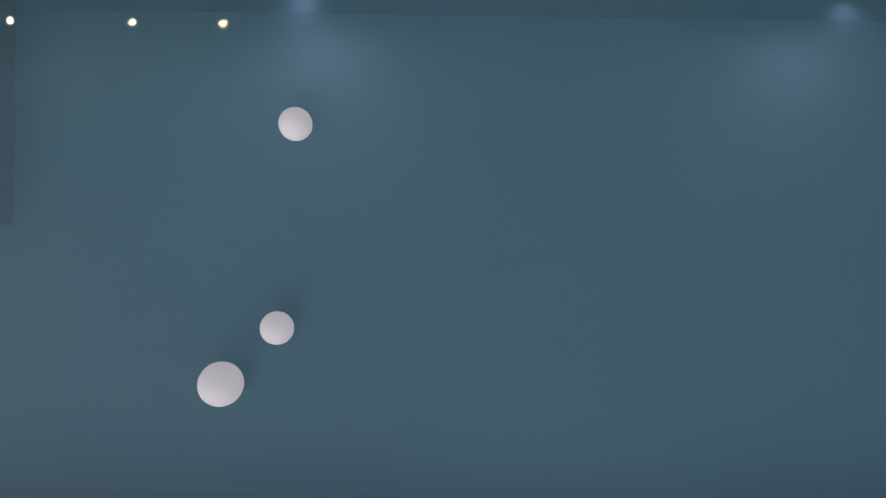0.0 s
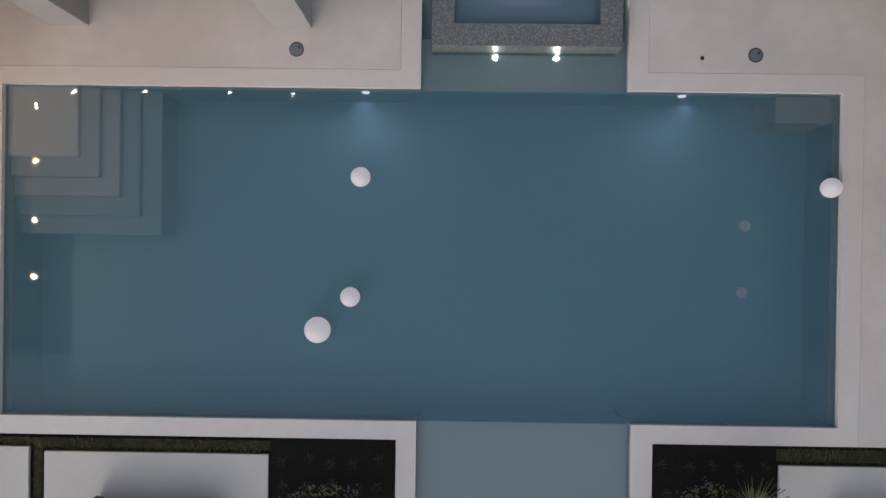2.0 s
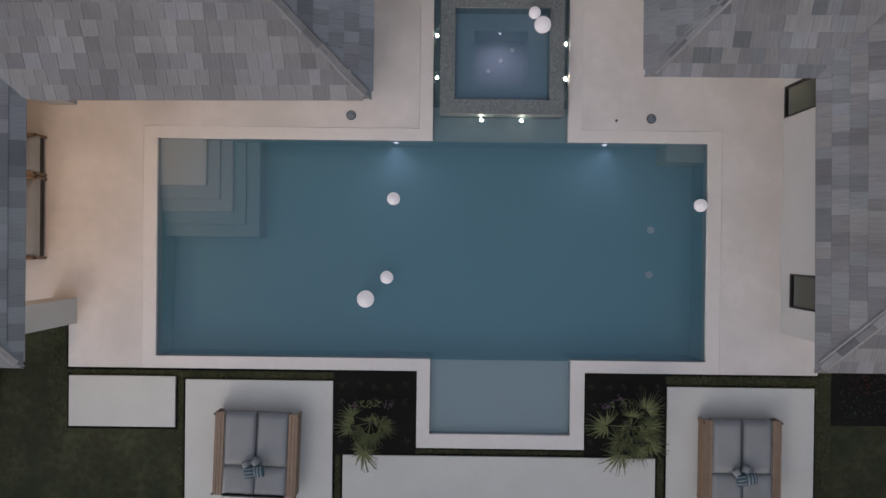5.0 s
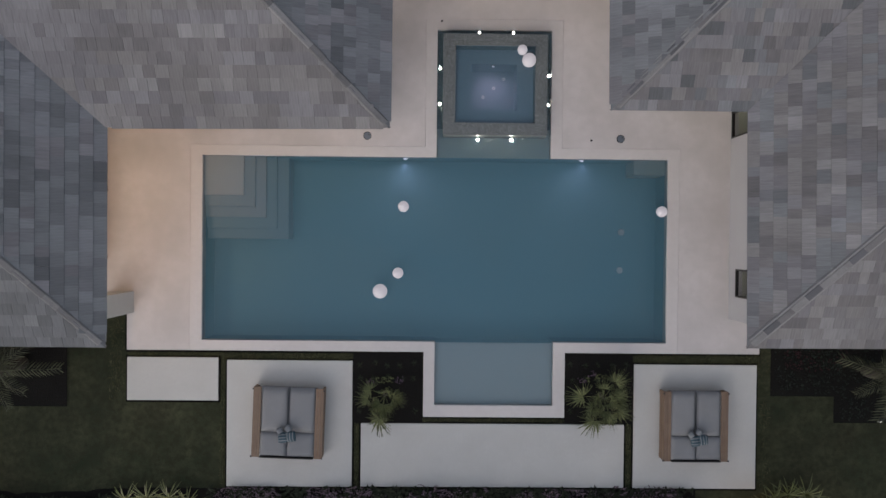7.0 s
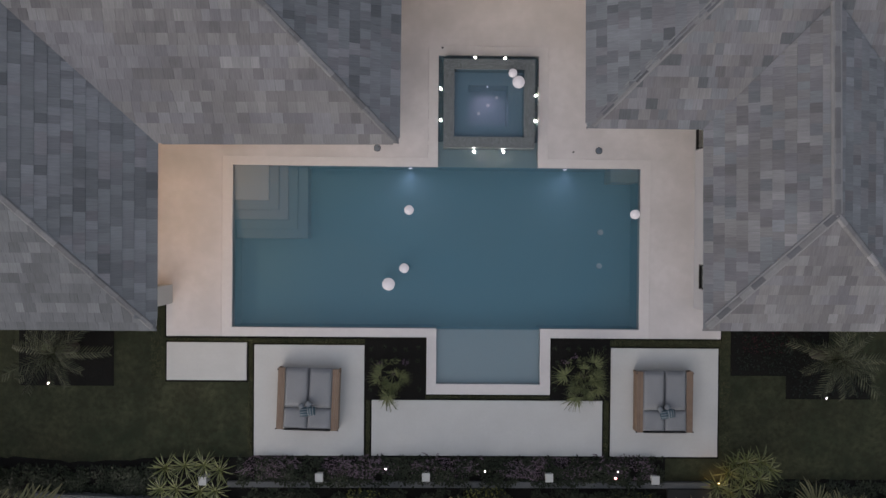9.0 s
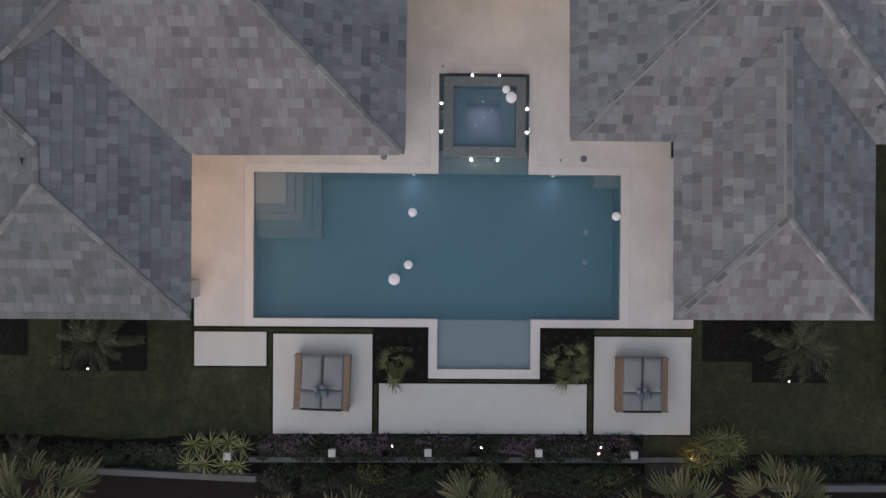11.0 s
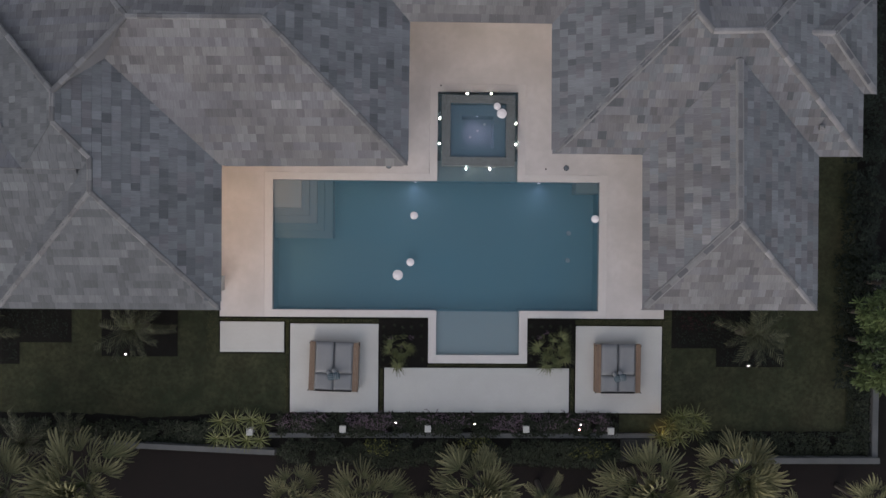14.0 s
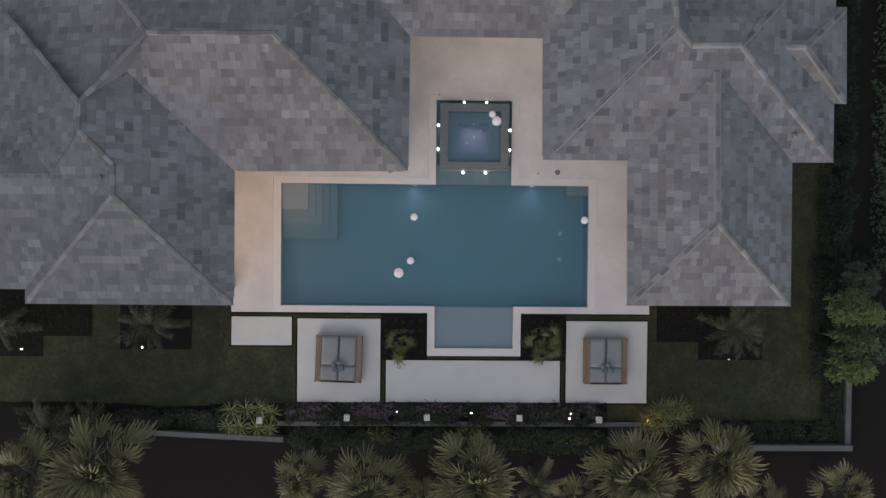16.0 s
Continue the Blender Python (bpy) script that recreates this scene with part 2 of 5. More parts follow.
M_FRAME = material("dark_bronze", (0.018, 0.017, 0.016), 0.4, metal=0.4, fine=0.2, bscale=30)
M_GLASS = glass_material("window_glass")
M_ROOM = material("interior_plaster", (0.36, 0.37, 0.27), 0.9, coarse=0.2, scale=1.0)
M_LAWN = material("lawn", (0.041, 0.040, 0.022), 0.95, coarse=1.0, fine=0.6, scale=0.42, bump=0.8, bscale=45, tint=(0.014, 0.023, 0.012), spec=0.12, patches=(0.060, 0.066, 0.034))
M_GRASS = material("grass_blade", (0.118, 0.110, 0.054), 0.9, coarse=0.7, fine=0.3, scale=2.0, bscale=40, tint=(0.035, 0.042, 0.018), vary=0.35, spec=0.12)
# near-black colour standing in for shadow in the gaps beside paving
M_GAP_SHADE = material("gap_shade", (0.006, 0.0055, 0.005), 0.95, coarse=0.5, fine=0.6, scale=3.0, bump=0.8, bscale=40, spec=0.08)
M_MULCH = material("dark_mulch", (0.0105, 0.0095, 0.008), 0.95, coarse=0.5, fine=0.6, scale=2.5, bump=1.0, bscale=28, spec=0.12)
M_ROAD = material("dark_paving", (0.0095, 0.0076, 0.0070), 0.9, coarse=0.6, fine=0.5, scale=0.8, bump=0.3, bscale=50, tint=(0.0135, 0.0092, 0.0086), spec=0.12)
M_GREYWALL = material("grey_wall", (0.085, 0.086, 0.083), 0.9, coarse=0.5, fine=0.3, scale=1.4, bump=0.25, bscale=60)
M_STEP_DARK = material("dark_step", (0.024, 0.024, 0.023), 0.9, spec=0.12, coarse=0.5, fine=0.3, scale=2.0, bump=0.3, bscale=60)
M_WOOD = material("teak", (0.172, 0.112, 0.071), 0.6, coarse=0.6, fine=0.4, scale=5.0, bump=0.2, bscale=70, tint=(0.128, 0.074, 0.043), vary=0.12)
M_CUSHION = material("grey_canvas", (0.195, 0.196, 0.196), 0.95, coarse=0.2, fine=0.25, scale=2.2, bump=0.3, bscale=220)
M_PIPING = material("dark_piping", (0.06, 0.065, 0.07), 0.9, fine=0.2, bscale=100)
M_PILLOW_W = material("white_linen", (0.165, 0.175, 0.18), 0.95, coarse=0.2, fine=0.2, scale=6, bump=0.3, bscale=200)
M_PILLOW_T = material("teal_stripe", (0.035, 0.065, 0.08), 0.95, coarse=0.2, fine=0.2, scale=6, bump=0.3, bscale=200)
M_GLOBE = material("white_globe", (0.24, 0.23, 0.235), 0.6, coarse=0.06, fine=0.04, scale=4, emit=(1.0, 0.95, 1.0), power=0.20, spec=0.2)
M_LED_WARM = material("warm_led", (1, 0.9, 0.75), 0.4, emit=(1.0, 0.69, 0.42), power=310)
M_LED_DIM = material("soft_warm_led", (1, 0.9, 0.75), 0.4, emit=(1.0, 0.74, 0.48), power=120)
M_LED_SPA = material("white_led", (1, 0.95, 0.88), 0.4, emit=(1.0, 0.90, 0.74), power=85)
M_LED_POOL = material("pool_lens", (0.9, 0.9, 1), 0.3, emit=(0.88, 0.82, 1.0), power=0.7)
M_METAL = material("brushed_steel", (0.3, 0.31, 0.32), 0.35, metal=0.9, fine=0.2, bscale=80)
M_LID = material("grey_lid", (0.115, 0.135, 0.155), 0.4, coarse=0.3, fine=0.2, scale=6)
M_TRUNK = material("palm_trunk", (0.055, 0.044, 0.034), 0.95, coarse=0.5, fine=0.5, scale=5, bump=0.8, bscale=30)
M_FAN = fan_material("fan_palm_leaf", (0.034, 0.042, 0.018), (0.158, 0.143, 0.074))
M_FAN_DIM = material("young_palm_leaf", (0.100, 0.108, 0.046), 0.55, coarse=0.5, scale=2.5, tint=(0.05, 0.062, 0.026), vary=0.4, spec=0.12)
M_FEATHER = material("feather_palm_leaf", (0.058, 0.060, 0.034), 0.6, coarse=0.5, scale=2, tint=(0.017, 0.020, 0.012), vary=0.6, spec=0.12)
M_STRAP = material("strap_leaf", (0.088, 0.094, 0.020), 0.5, coarse=0.5, scale=3, tint=(0.066, 0.085, 0.020), vary=0.3)
M_LEAF = material("shrub_leaf", (0.019, 0.023, 0.013), 0.6, coarse=0.4, scale=2, vary=0.4, spec=0.12)
M_LEAF_Y = material("golden_leaf", (0.09, 0.088, 0.022), 0.6, coarse=0.4, scale=3, tint=(0.06, 0.08, 0.025), vary=0.4, spec=0.12)
M_LEAF_TREE = material("tree_leaf", (0.062, 0.080, 0.028), 0.55, coarse=0.5, scale=1.5, tint=(0.032, 0.052, 0.020), vary=0.35, spec=0.12)
M_LEAF_MID = material("green_tree_leaf", (0.046, 0.062, 0.026), 0.55, coarse=0.5, scale=1.5, tint=(0.026, 0.042, 0.018), vary=0.4, spec=0.12)
M_LEAF_BLUE = material("bluish_leaf", (0.032, 0.042, 0.024), 0.6, coarse=0.5, scale=2, tint=(0.020, 0.030, 0.020), vary=0.4, spec=0.12)
M_LEAF_DARK = material("dark_leaf", (0.011, 0.015, 0.010), 0.7, coarse=0.4, scale=2, vary=0.4, spec=0.12)
M_PURPLE = material("purple_bloom", (0.10, 0.074, 0.090), 0.8, coarse=0.5, scale=4, tint=(0.07, 0.045, 0.05), vary=0.4, spec=0.12)
M_ORCHID = material("magenta_bloom", (0.082, 0.044, 0.074), 0.7, vary=0.3, coarse=0.2, scale=8)
M_RED = material("red_leaf", (0.026, 0.008, 0.009), 0.7, vary=0.4, coarse=0.3, scale=5, spec=0.12)


# ---------------------------------------------------------------- building helpers
class Geo:
    """Collects vertices and faces of one mesh."""

    def __init__(self):
        self.v, self.f, self.tone, self.uv = [], [], [], []

    def face(self, pts):
        n = len(self.v)
        self.v.extend(tuple(p) for p in pts)
        self.f.append(tuple(range(n, n + len(pts))))

    def grid(self, pts, faces):
        n = len(self.v)
        self.v.extend(tuple(p) for p in pts)
        self.f.extend(tuple(n + i for i in q) for q in faces)
        return self

    def box(self, x0, x1, y0, y1, z0, z1):
        self.grid([(x0, y0, z0), (x1, y0, z0), (x1, y1, z0), (x0, y1, z0), (x0, y0, z1), (x1, y0, z1), (x1, y1, z1), (x0, y1, z1)],
                  [(0, 3, 2, 1), (4, 5, 6, 7), (0, 1, 5, 4), (1, 2, 6, 5), (2, 3, 7, 6), (3, 0, 4, 7)])
        return self

    def ring(self, radii, n=24, x=0.0, y=0.0, cap=True):
        """A turned shape: rows of (radius, z) from bottom to top."""
        base = len(self.v)
        for r, z in radii:
            self.v.extend((x + r * math.cos(2 * math.pi * i / n), y + r * math.sin(2 * math.pi * i / n), z) for i in range(n))
        for k in range(len(radii) - 1):
            for i in range(n):
                a, b = base + k * n + i, base + k * n + (i + 1) % n
                self.f.append((a, b, b + n, a + n))
        if cap:
            self.f.append(tuple(base + i for i in reversed(range(n))))
            self.f.append(tuple(base + (len(radii) - 1) * n + i for i in range(n)))
        return self

    def mesh(self, name, mat, bevel=0.0, smooth=False):
        me = bpy.data.meshes.new(name)
        me.from_pydata(self.v, [], self.f)
        if bevel:
            bm = bmesh.new()
            bm.from_mesh(me)
            bmesh.ops.remove_doubles(bm, verts=bm.verts, dist=1e-5)
            bmesh.ops.bevel(bm, geom=bm.edges[:], offset=bevel, segments=2, affect="EDGES", profile=0.6)
            bm.to_mesh(me)
            bm.free()
        if self.uv:
            me.uv_layers.new().data.foreach_set("uv", self.uv)
        for one in mat if isinstance(mat, list) else [mat]:
            me.materials.append(one)
        if self.tone:
            me.polygons.foreach_set("material_index", self.tone)
        if smooth:
            me.polygons.foreach_set("use_smooth", [True] * len(me.polygons))
        me.update()
        return me


def part(name, geo, mat, parent=None, label="", bevel=0.0, smooth=False, at=None):
    ob = new(name, geo.mesh(name, mat, bevel, smooth) if isinstance(geo, Geo) else geo)
    if parent:
        ob.parent = parent
    if at is not None:
        ob.matrix_local = at
    return tagged(ob, label)


def thing(name, label, category, group="", at=None, kind=""):
    ob = new(name)
    ob.empty_display_size = 0.1
    if at is not None:
        ob.matrix_world = at
    return tagged(ob, label, category, group, kind)


def slab(name, x0, x1, y0, y1, z0, z1, mat, label, category="", bevel=0.006, kind="structure", group=""):
    ob = part(name, Geo().box(x0, x1, y0, y1, z0, z1), mat, None, label, bevel)
    return tagged(ob, "", category or name.split("_")[0], group, kind)


# ---------------------------------------------------------------- ground, lawn, beds
def sheet(name, x0, x1, y0, y1, z, mat, label, category, nx=1, ny=1, rough=0.0):
    g = Geo()
    pts, faces = [], []
    for j in range(ny + 1):
        for i in range(nx + 1):
            x, y = x0 + (x1 - x0) * i / nx, y0 + (y1 - y0) * j / ny
            edge = i in (0, nx) or j in (0, ny)
            dz = rough * noise.noise((x * 2.3, y * 2.3, z)) if rough and not edge else 0
            pts.append((x, y, z + dz))
    for j in range(ny):
        for i in range(nx):
            a = j * (nx + 1) + i
            faces.append((a, a + 1, a + nx + 2, a + nx + 1))
    g.grid(pts, faces)
    return tagged(part(name, g, mat, None, label, smooth=True), "", category, "", "structure")


# the lawn round the terrace is one sheet with an opening for the pool
g = Geo()
HX0, HX1, HY0, HY1 = -6.3, 6.3, -4.3, 6.0
FAR = 400.0
for x0, x1, y0, y1 in ((-FAR, FAR, -FAR, HY0), (-FAR, FAR, HY1, FAR), (-FAR, HX0, HY0, HY1), (HX1, FAR, HY0, HY1)):
    g.face([(x0, y0, -0.05), (x1, y0, -0.05), (x1, y1, -0.05), (x0, y1, -0.05)])
for x0, x1, y0, y1 in ((HX0, -0.1, HY0, -2.55), (3.25, HX1, HY0, -2.55)):
    g.face([(x0, y0, -0.05), (x1, y0, -0.05), (x1, y1, -0.05), (x0, y1, -0.05)])
tagged(part("ground", g, M_LAWN, None, "short dark green lawn in dusk shade"), "", "lawn", "", "structure")

sheet("road", -40, 40, -16, -7.4, -0.044, M_ROAD, "dark brown paving beyond the garden wall", "paving", 60, 8, 0.0)
sheet("planting_bed", 6.95, 9.0, -8.3, -7.0, -0.035, M_MULCH, "dark mulch bed beside the garden steps", "planting bed", 12, 8, 0.02)
sheet("planting_bed", -8.0, -5.95, -7.62, -6.32, -0.035, M_MULCH, "dark mulch bed under strap-leaf plants", "planting bed", 12, 8, 0.02)
sheet("planting_bed", -5.95, 6.95, -8.3, -6.32, -0.035, M_MULCH, "dark mulch bed along the garden wall", "planting bed", 90, 10, 0.02)


def curved_bed(x0, x1, y0, edge, label, n=60, m=8):
    """A mulch bed whose upper edge follows a wavering line against the lawn."""
    pts, faces = [], []
    for i in range(n + 1):
        x = x0 + (x1 - x0) * i / n
        top = edge(x) + 0.05 * noise.noise((x * 1.9, 2.0, 1.0)) + 0.03 * noise.noise((x * 7, 5.0, 1.0))
        for j in range(m + 1):
            y = y0 + (top - y0) * j / m
            pts.append((x, y, -0.033 - (0.015 if j == m else 0) + 0.015 * noise.noise((x * 2.3, y * 2.3, 0.5))))
    for i in range(n):
        for j in range(m):
            a = i * (m + 1) + j
            faces.append((a, a + m + 1, a + m + 2, a + 1))
    g = Geo()
    g.grid(pts, faces)
    tagged(part("planting_bed", g, M_MULCH, None, label, smooth=True), "", "planting bed", "", "structure")


curved_bed(-30, -8.0, -7.5, lambda x: -6.30 - 0.17 * math.exp(-((x + 10.4) / 1.8) ** 2), "dark mulch bed with a curved lawn edge")
curved_bed(9.0, 15.9, -7.9, lambda x: -6.95, "dark mulch bed beside the corner wall")
sheet("planting_bed", -2.13, -0.31, -4.58, -2.71, -0.030, M_MULCH, "dark mulch bed beside the pool shelf", "planting bed", 24, 24, 0.02)
sheet("planting_bed", 3.44, 5.24, -4.57, -2.71, -0.030, M_MULCH, "dark mulch bed beside the pool shelf", "planting bed", 24, 24, 0.02)
sheet("planting_bed", -19, -13.5, -3.7, -1.5, -0.030, M_MULCH, "dark mulch bed under the house eaves", "planting bed", 30, 12, 0.02)
sheet("planting_bed", -19, -15.4, -4.5, -3.7, -0.030, M_MULCH, "dark mulch bed under the house eaves", "planting bed", 20, 6, 0.02)
sheet("planting_bed", -12.4, -9.6, -4.2, -1.9, -0.030, M_MULCH, "dark mulch bed under the house eaves", "planting bed", 20, 12, 0.02)
sheet("planting_bed", 8.9, 11.9, -3.8, -1.8, -0.030, M_MULCH, "dark mulch bed under the house eaves", "planting bed", 20, 12, 0.02)
sheet("planting_bed", 10.6, 13.2, -4.5, -3.8, -0.030, M_MULCH, "dark mulch bed under the house eaves", "planting bed", 20, 6, 0.02)
sheet("planting_bed", 15.9, 24, -8.3, 20, -0.030, M_MULCH, "dark mulch under the boundary hedge", "planting bed", 20, 40, 0.02)

# ---------------------------------------------------------------- terrace
DZ = -0.25
DECK = [(-8.04, -6.405, -2.69, 2.685), (-11.7, -8.04, -1.60, 10.0), (-8.04, -0.295, 2.685, 10.0), (-0.295, 3.295, 6.025, 10.0), (3.295, 12.2, 2.685, 10.0), (6.405, 8.58, -2.69, 2.685), (8.58, 12.2, -1.7, 2.685)]
terrace = thing("terrace", "seamless beige shell-stone terrace round the pool", "terrace", kind="structure")
for r in DECK:
    part("deck_slab", Geo().box(*r, DZ, 0.0), M_DECK, terrace)
COPING = [
    (-6.40, -0.29, 2.42, 2.68), (3.29, 6.40, 2.42, 2.68), (-6.40, -6.10, -2.42, 2.42), (6.10, 6.40, -2.42, 2.42),
    (-6.40, -0.0, -2.69, -2.42), (3.12, 6.40, -2.69, -2.42), (-0.29, 0.0, -4.40, -2.69), (3.12, 3.43, -4.40, -2.69), (0.0, 3.12, -4.40, -4.09),
    (-0.29, 0.0, 2.42, 6.02), (3.0, 3.29, 2.42, 6.02), (0.0, 3.0, 5.75, 6.02)]
coping = thing("coping", "pale stone coping along the pool edge", "coping", kind="structure")
for r in COPING:
    part("coping_stone", Geo().box(*r, DZ, 0.003), M_COPING, coping)
# each pad gets a flat dark sheet that paints its edge shadow
for r in ((-8.03, -5.66, -4.01, -2.88), (-5.43, -2.15, -6.26, -2.94), (-1.92, 5.02, -6.25, -4.58), (5.27, 8.52, -6.26, -2.98)):
    slab("paving_pad", *r, -0.2, 0.0, M_PAD, "large off-white concrete pad set in the lawn", "paving pad", 0.008)
    sheet("soil_edge", r[0] - 0.05, r[1] + 0.05, r[2] - 0.06, r[3] + 0.045, -0.042, M_GAP_SHADE, "near-black strip painting the shadowed gap round a pad", "soil edge")
# the same painted shadow line follows the terrace edges
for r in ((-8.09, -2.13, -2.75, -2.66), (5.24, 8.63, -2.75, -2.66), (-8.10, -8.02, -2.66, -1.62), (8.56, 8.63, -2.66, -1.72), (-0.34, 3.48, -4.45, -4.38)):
    sheet("soil_edge", *r, -0.041, M_GAP_SHADE, "dark soil edge along the terrace", "soil edge")

# ---------------------------------------------------------------- pool
WATER_Z, FLOOR_Z, SHELF_Z = -0.07, -0.92, -0.20
pool = thing("pool", "rectangular pool with water depth painted blue into its plaster, shallow shelf", "pool", kind="structure")
g = Geo()
g.box(-6.3, 6.3, -2.6, 2.6, FLOOR_Z - 0.15, FLOOR_Z)
part("pool_floor", g, M_PLASTER_DEEP, pool)
g = Geo()
g.box(-6.3, -6.10, -2.6, 2.6, FLOOR_Z, DZ)
g.box(6.10, 6.3, -2.6, 2.6, FLOOR_Z, DZ)
g.box(-6.10, 0.0, 2.42, 2.6, FLOOR_Z, DZ)
g.box(3.0, 6.10, 2.42, 2.6, FLOOR_Z, DZ)
g.box(-6.10, 0.0, -2.6, -2.42, FLOOR_Z, DZ)
g.box(3.12, 6.10, -2.6, -2.42, FLOOR_Z, DZ)
part("pool_wall", g, M_PLASTER_DEEP, pool)
part("sun_shelf", Geo().box(0.0, 3.12, -4.09, -2.47, SHELF_Z - 0.02, SHELF_Z), M_PLASTER, pool, "pale shallow shelf under water", 0.004)
part("shelf_riser", Geo().box(0.0, 3.12, -4.09, -2.475, FLOOR_Z, SHELF_Z - 0.02), M_PLASTER_DEEP, pool)
part("corner_bench", Geo().box(5.26, 6.10, 2.03, 2.42, FLOOR_Z, -0.25), M_BASIN, pool, "submerged corner bench", 0.01)
# lower steps get bluer, dimmer colours in place of absorption by the water
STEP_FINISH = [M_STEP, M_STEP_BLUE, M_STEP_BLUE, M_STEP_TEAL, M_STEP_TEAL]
STEP_EDGE = [(-5.06, 1.38), (-4.78, 1.09), (-4.51, 0.81), (-4.24, 0.52), (-3.94, 0.24)]
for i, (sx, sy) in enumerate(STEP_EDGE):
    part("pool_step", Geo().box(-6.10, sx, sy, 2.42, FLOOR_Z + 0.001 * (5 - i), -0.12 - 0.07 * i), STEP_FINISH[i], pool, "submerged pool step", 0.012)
for x, y in ((5.15, 0.52), (5.12, -0.54)):
    part("main_drain", Geo().ring([(0.09, FLOOR_Z), (0.09, FLOOR_Z + 0.02), (0.078, FLOOR_Z + 0.03), (0.03, FLOOR_Z + 0.032)], 20, x, y), M_PLASTER, pool, "pale round floor drain")
g = Geo()
g.box(0.0, 3.0, 2.44, 3.20, -0.26, -0.22)
part("basin_riser", Geo().box(0.0, 3.0, 2.42, 3.20, FLOOR_Z, -0.26), M_PLASTER_DEEP, pool)
# channel floors beside the spa, its shade painted in by their darker finish
channel = Geo()
for r in ((0.0, 3.0, 5.40, 5.75), (0.0, 0.40, 3.20, 5.40), (2.60, 3.0, 3.20, 5.40)):
    channel.box(*r, FLOOR_Z, -0.22)
part("basin_channel", channel, M_CHANNEL, pool, "narrow dark channel round the spa")
for x, y, side in ((-3.55, 2.42, 1), (-3.25, -2.42, -1), (4.55, -2.42, -1)):
    part("return_fitting", Geo().ring([(0.03, 0.0), (0.03, 0.02), (0.012, 0.024)], 12), M_PLASTER, pool, "small pale return fitting", at=pose(x, y, -0.14, 90 * side))
part("basin_floor", g, M_BASIN, pool, "shallow basin round the spa")
# water
g = Geo()
for x0, x1, y0, y1 in ((-6.10, 6.10, -2.42, 2.42), (0.0, 3.12, -4.09, -2.42), (0.0, 3.0, 2.42, 2.97)):
    g.face([(x0, y0, WATER_Z), (x1, y0, WATER_Z), (x1, y1, WATER_Z), (x0, y1, WATER_Z)])
for x0, x1, y0, y1 in ((0.0, 0.155, 2.97, 5.75), (2.855, 3.0, 2.97, 5.75), (0.155, 2.855, 5.585, 5.75)):
    g.face([(x0, y0, WATER_Z), (x1, y0, WATER_Z), (x1, y1, WATER_Z), (x0, y1, WATER_Z)])
tagged(part("water", g, M_WATER, None, "still clear pool water at dusk"), "", "water", "", "structure")

# spa
spa = thing("spa", "raised square spa clad in speckled grey stone", "spa", at=pose(1.505, 4.28, -0.22))
SX, SY, SW, STOP = 1.35, 1.305, 0.32, 0.44
for x0, x1, y0, y1 in ((-SX, SX, -SY, -SY + SW), (-SX, SX, SY - SW + 0.02, SY), (-SX, -SX + SW, -SY + SW, SY - SW + 0.02), (SX - SW, SX, -SY + SW, SY - SW + 0.02)):
    part("spa_wall", Geo().box(x0, x1, y0, y1, 0.0, STOP), M_SPECKLE, spa, bevel=0.008)
part("spa_floor", Geo().box(-0.6, 0.6, -0.6, 0.62, -0.75, -0.62), M_SPA, spa)
g = Geo()
for x0, x1, y0, y1 in ((-1.03, -0.6, -0.98, 1.0), (0.6, 1.03, -0.98, 1.0), (-0.6, 0.6, -0.98, -0.6), (-0.6, 0.6, 0.62, 1.0)):
    g.box(x0, x1, y0, y1, -0.75, 0.08)
part("spa_bench", g, M_SPA, spa, "submerged bench round the spa")
g = Geo()
g.face([(-1.03, -0.985, 0.38), (1.03, -0.985, 0.38), (1.03, 1.005, 0.38), (-1.03, 1.005, 0.38)])
part("spa_water", g, M_WATER, spa, "clear spa water")
for x, y in ((0.05, 0.17), (0.32, 0.42), (-0.24, -0.08)):
    part("spa_drain", Geo().ring([(0.05, -0.62), (0.05, -0.6), (0.02, -0.595)], 14, x, y), M_PLASTER, spa)


def led(x, y, z, mat, r, name="spa_light", label="small round white light at the spa", category="light", group="spa lights"):
    t = thing(name, label, category, group, pose(x, y, z))
    part("housing", Geo().ring([(r * 1.5, -0.05), (r * 1.5, 0.0), (r * 1.2, 0.012), (r * 1.0, 0.012)], 16, cap=True), M_METAL, t, "steel housing")
    part("lens", Geo().ring([(r, 0.0125), (r * 0.8, 0.022), (r * 0.3, 0.027)], 16), mat, t, "glowing lens")
    return t


def spa_led(x, y, z):
    """A small light on a short stem standing in the basin."""
    t = led(x, y, z, M_LED_SPA, 0.030)
    part("stem", Geo().ring([(0.012, -0.22 - z), (0.012, -0.05)], 8), M_METAL, t, "thin steel stem")


for x in (1.08, 1.97):
    spa_led(x, 2.90, -0.10)
    spa_led(x + 0.01, 5.67, 0.04)
for x, ys in ((0.075, (3.83, 4.77)), (2.93, (3.83, 4.6))):
    for y in ys:
        spa_led(x, y, -0.10)


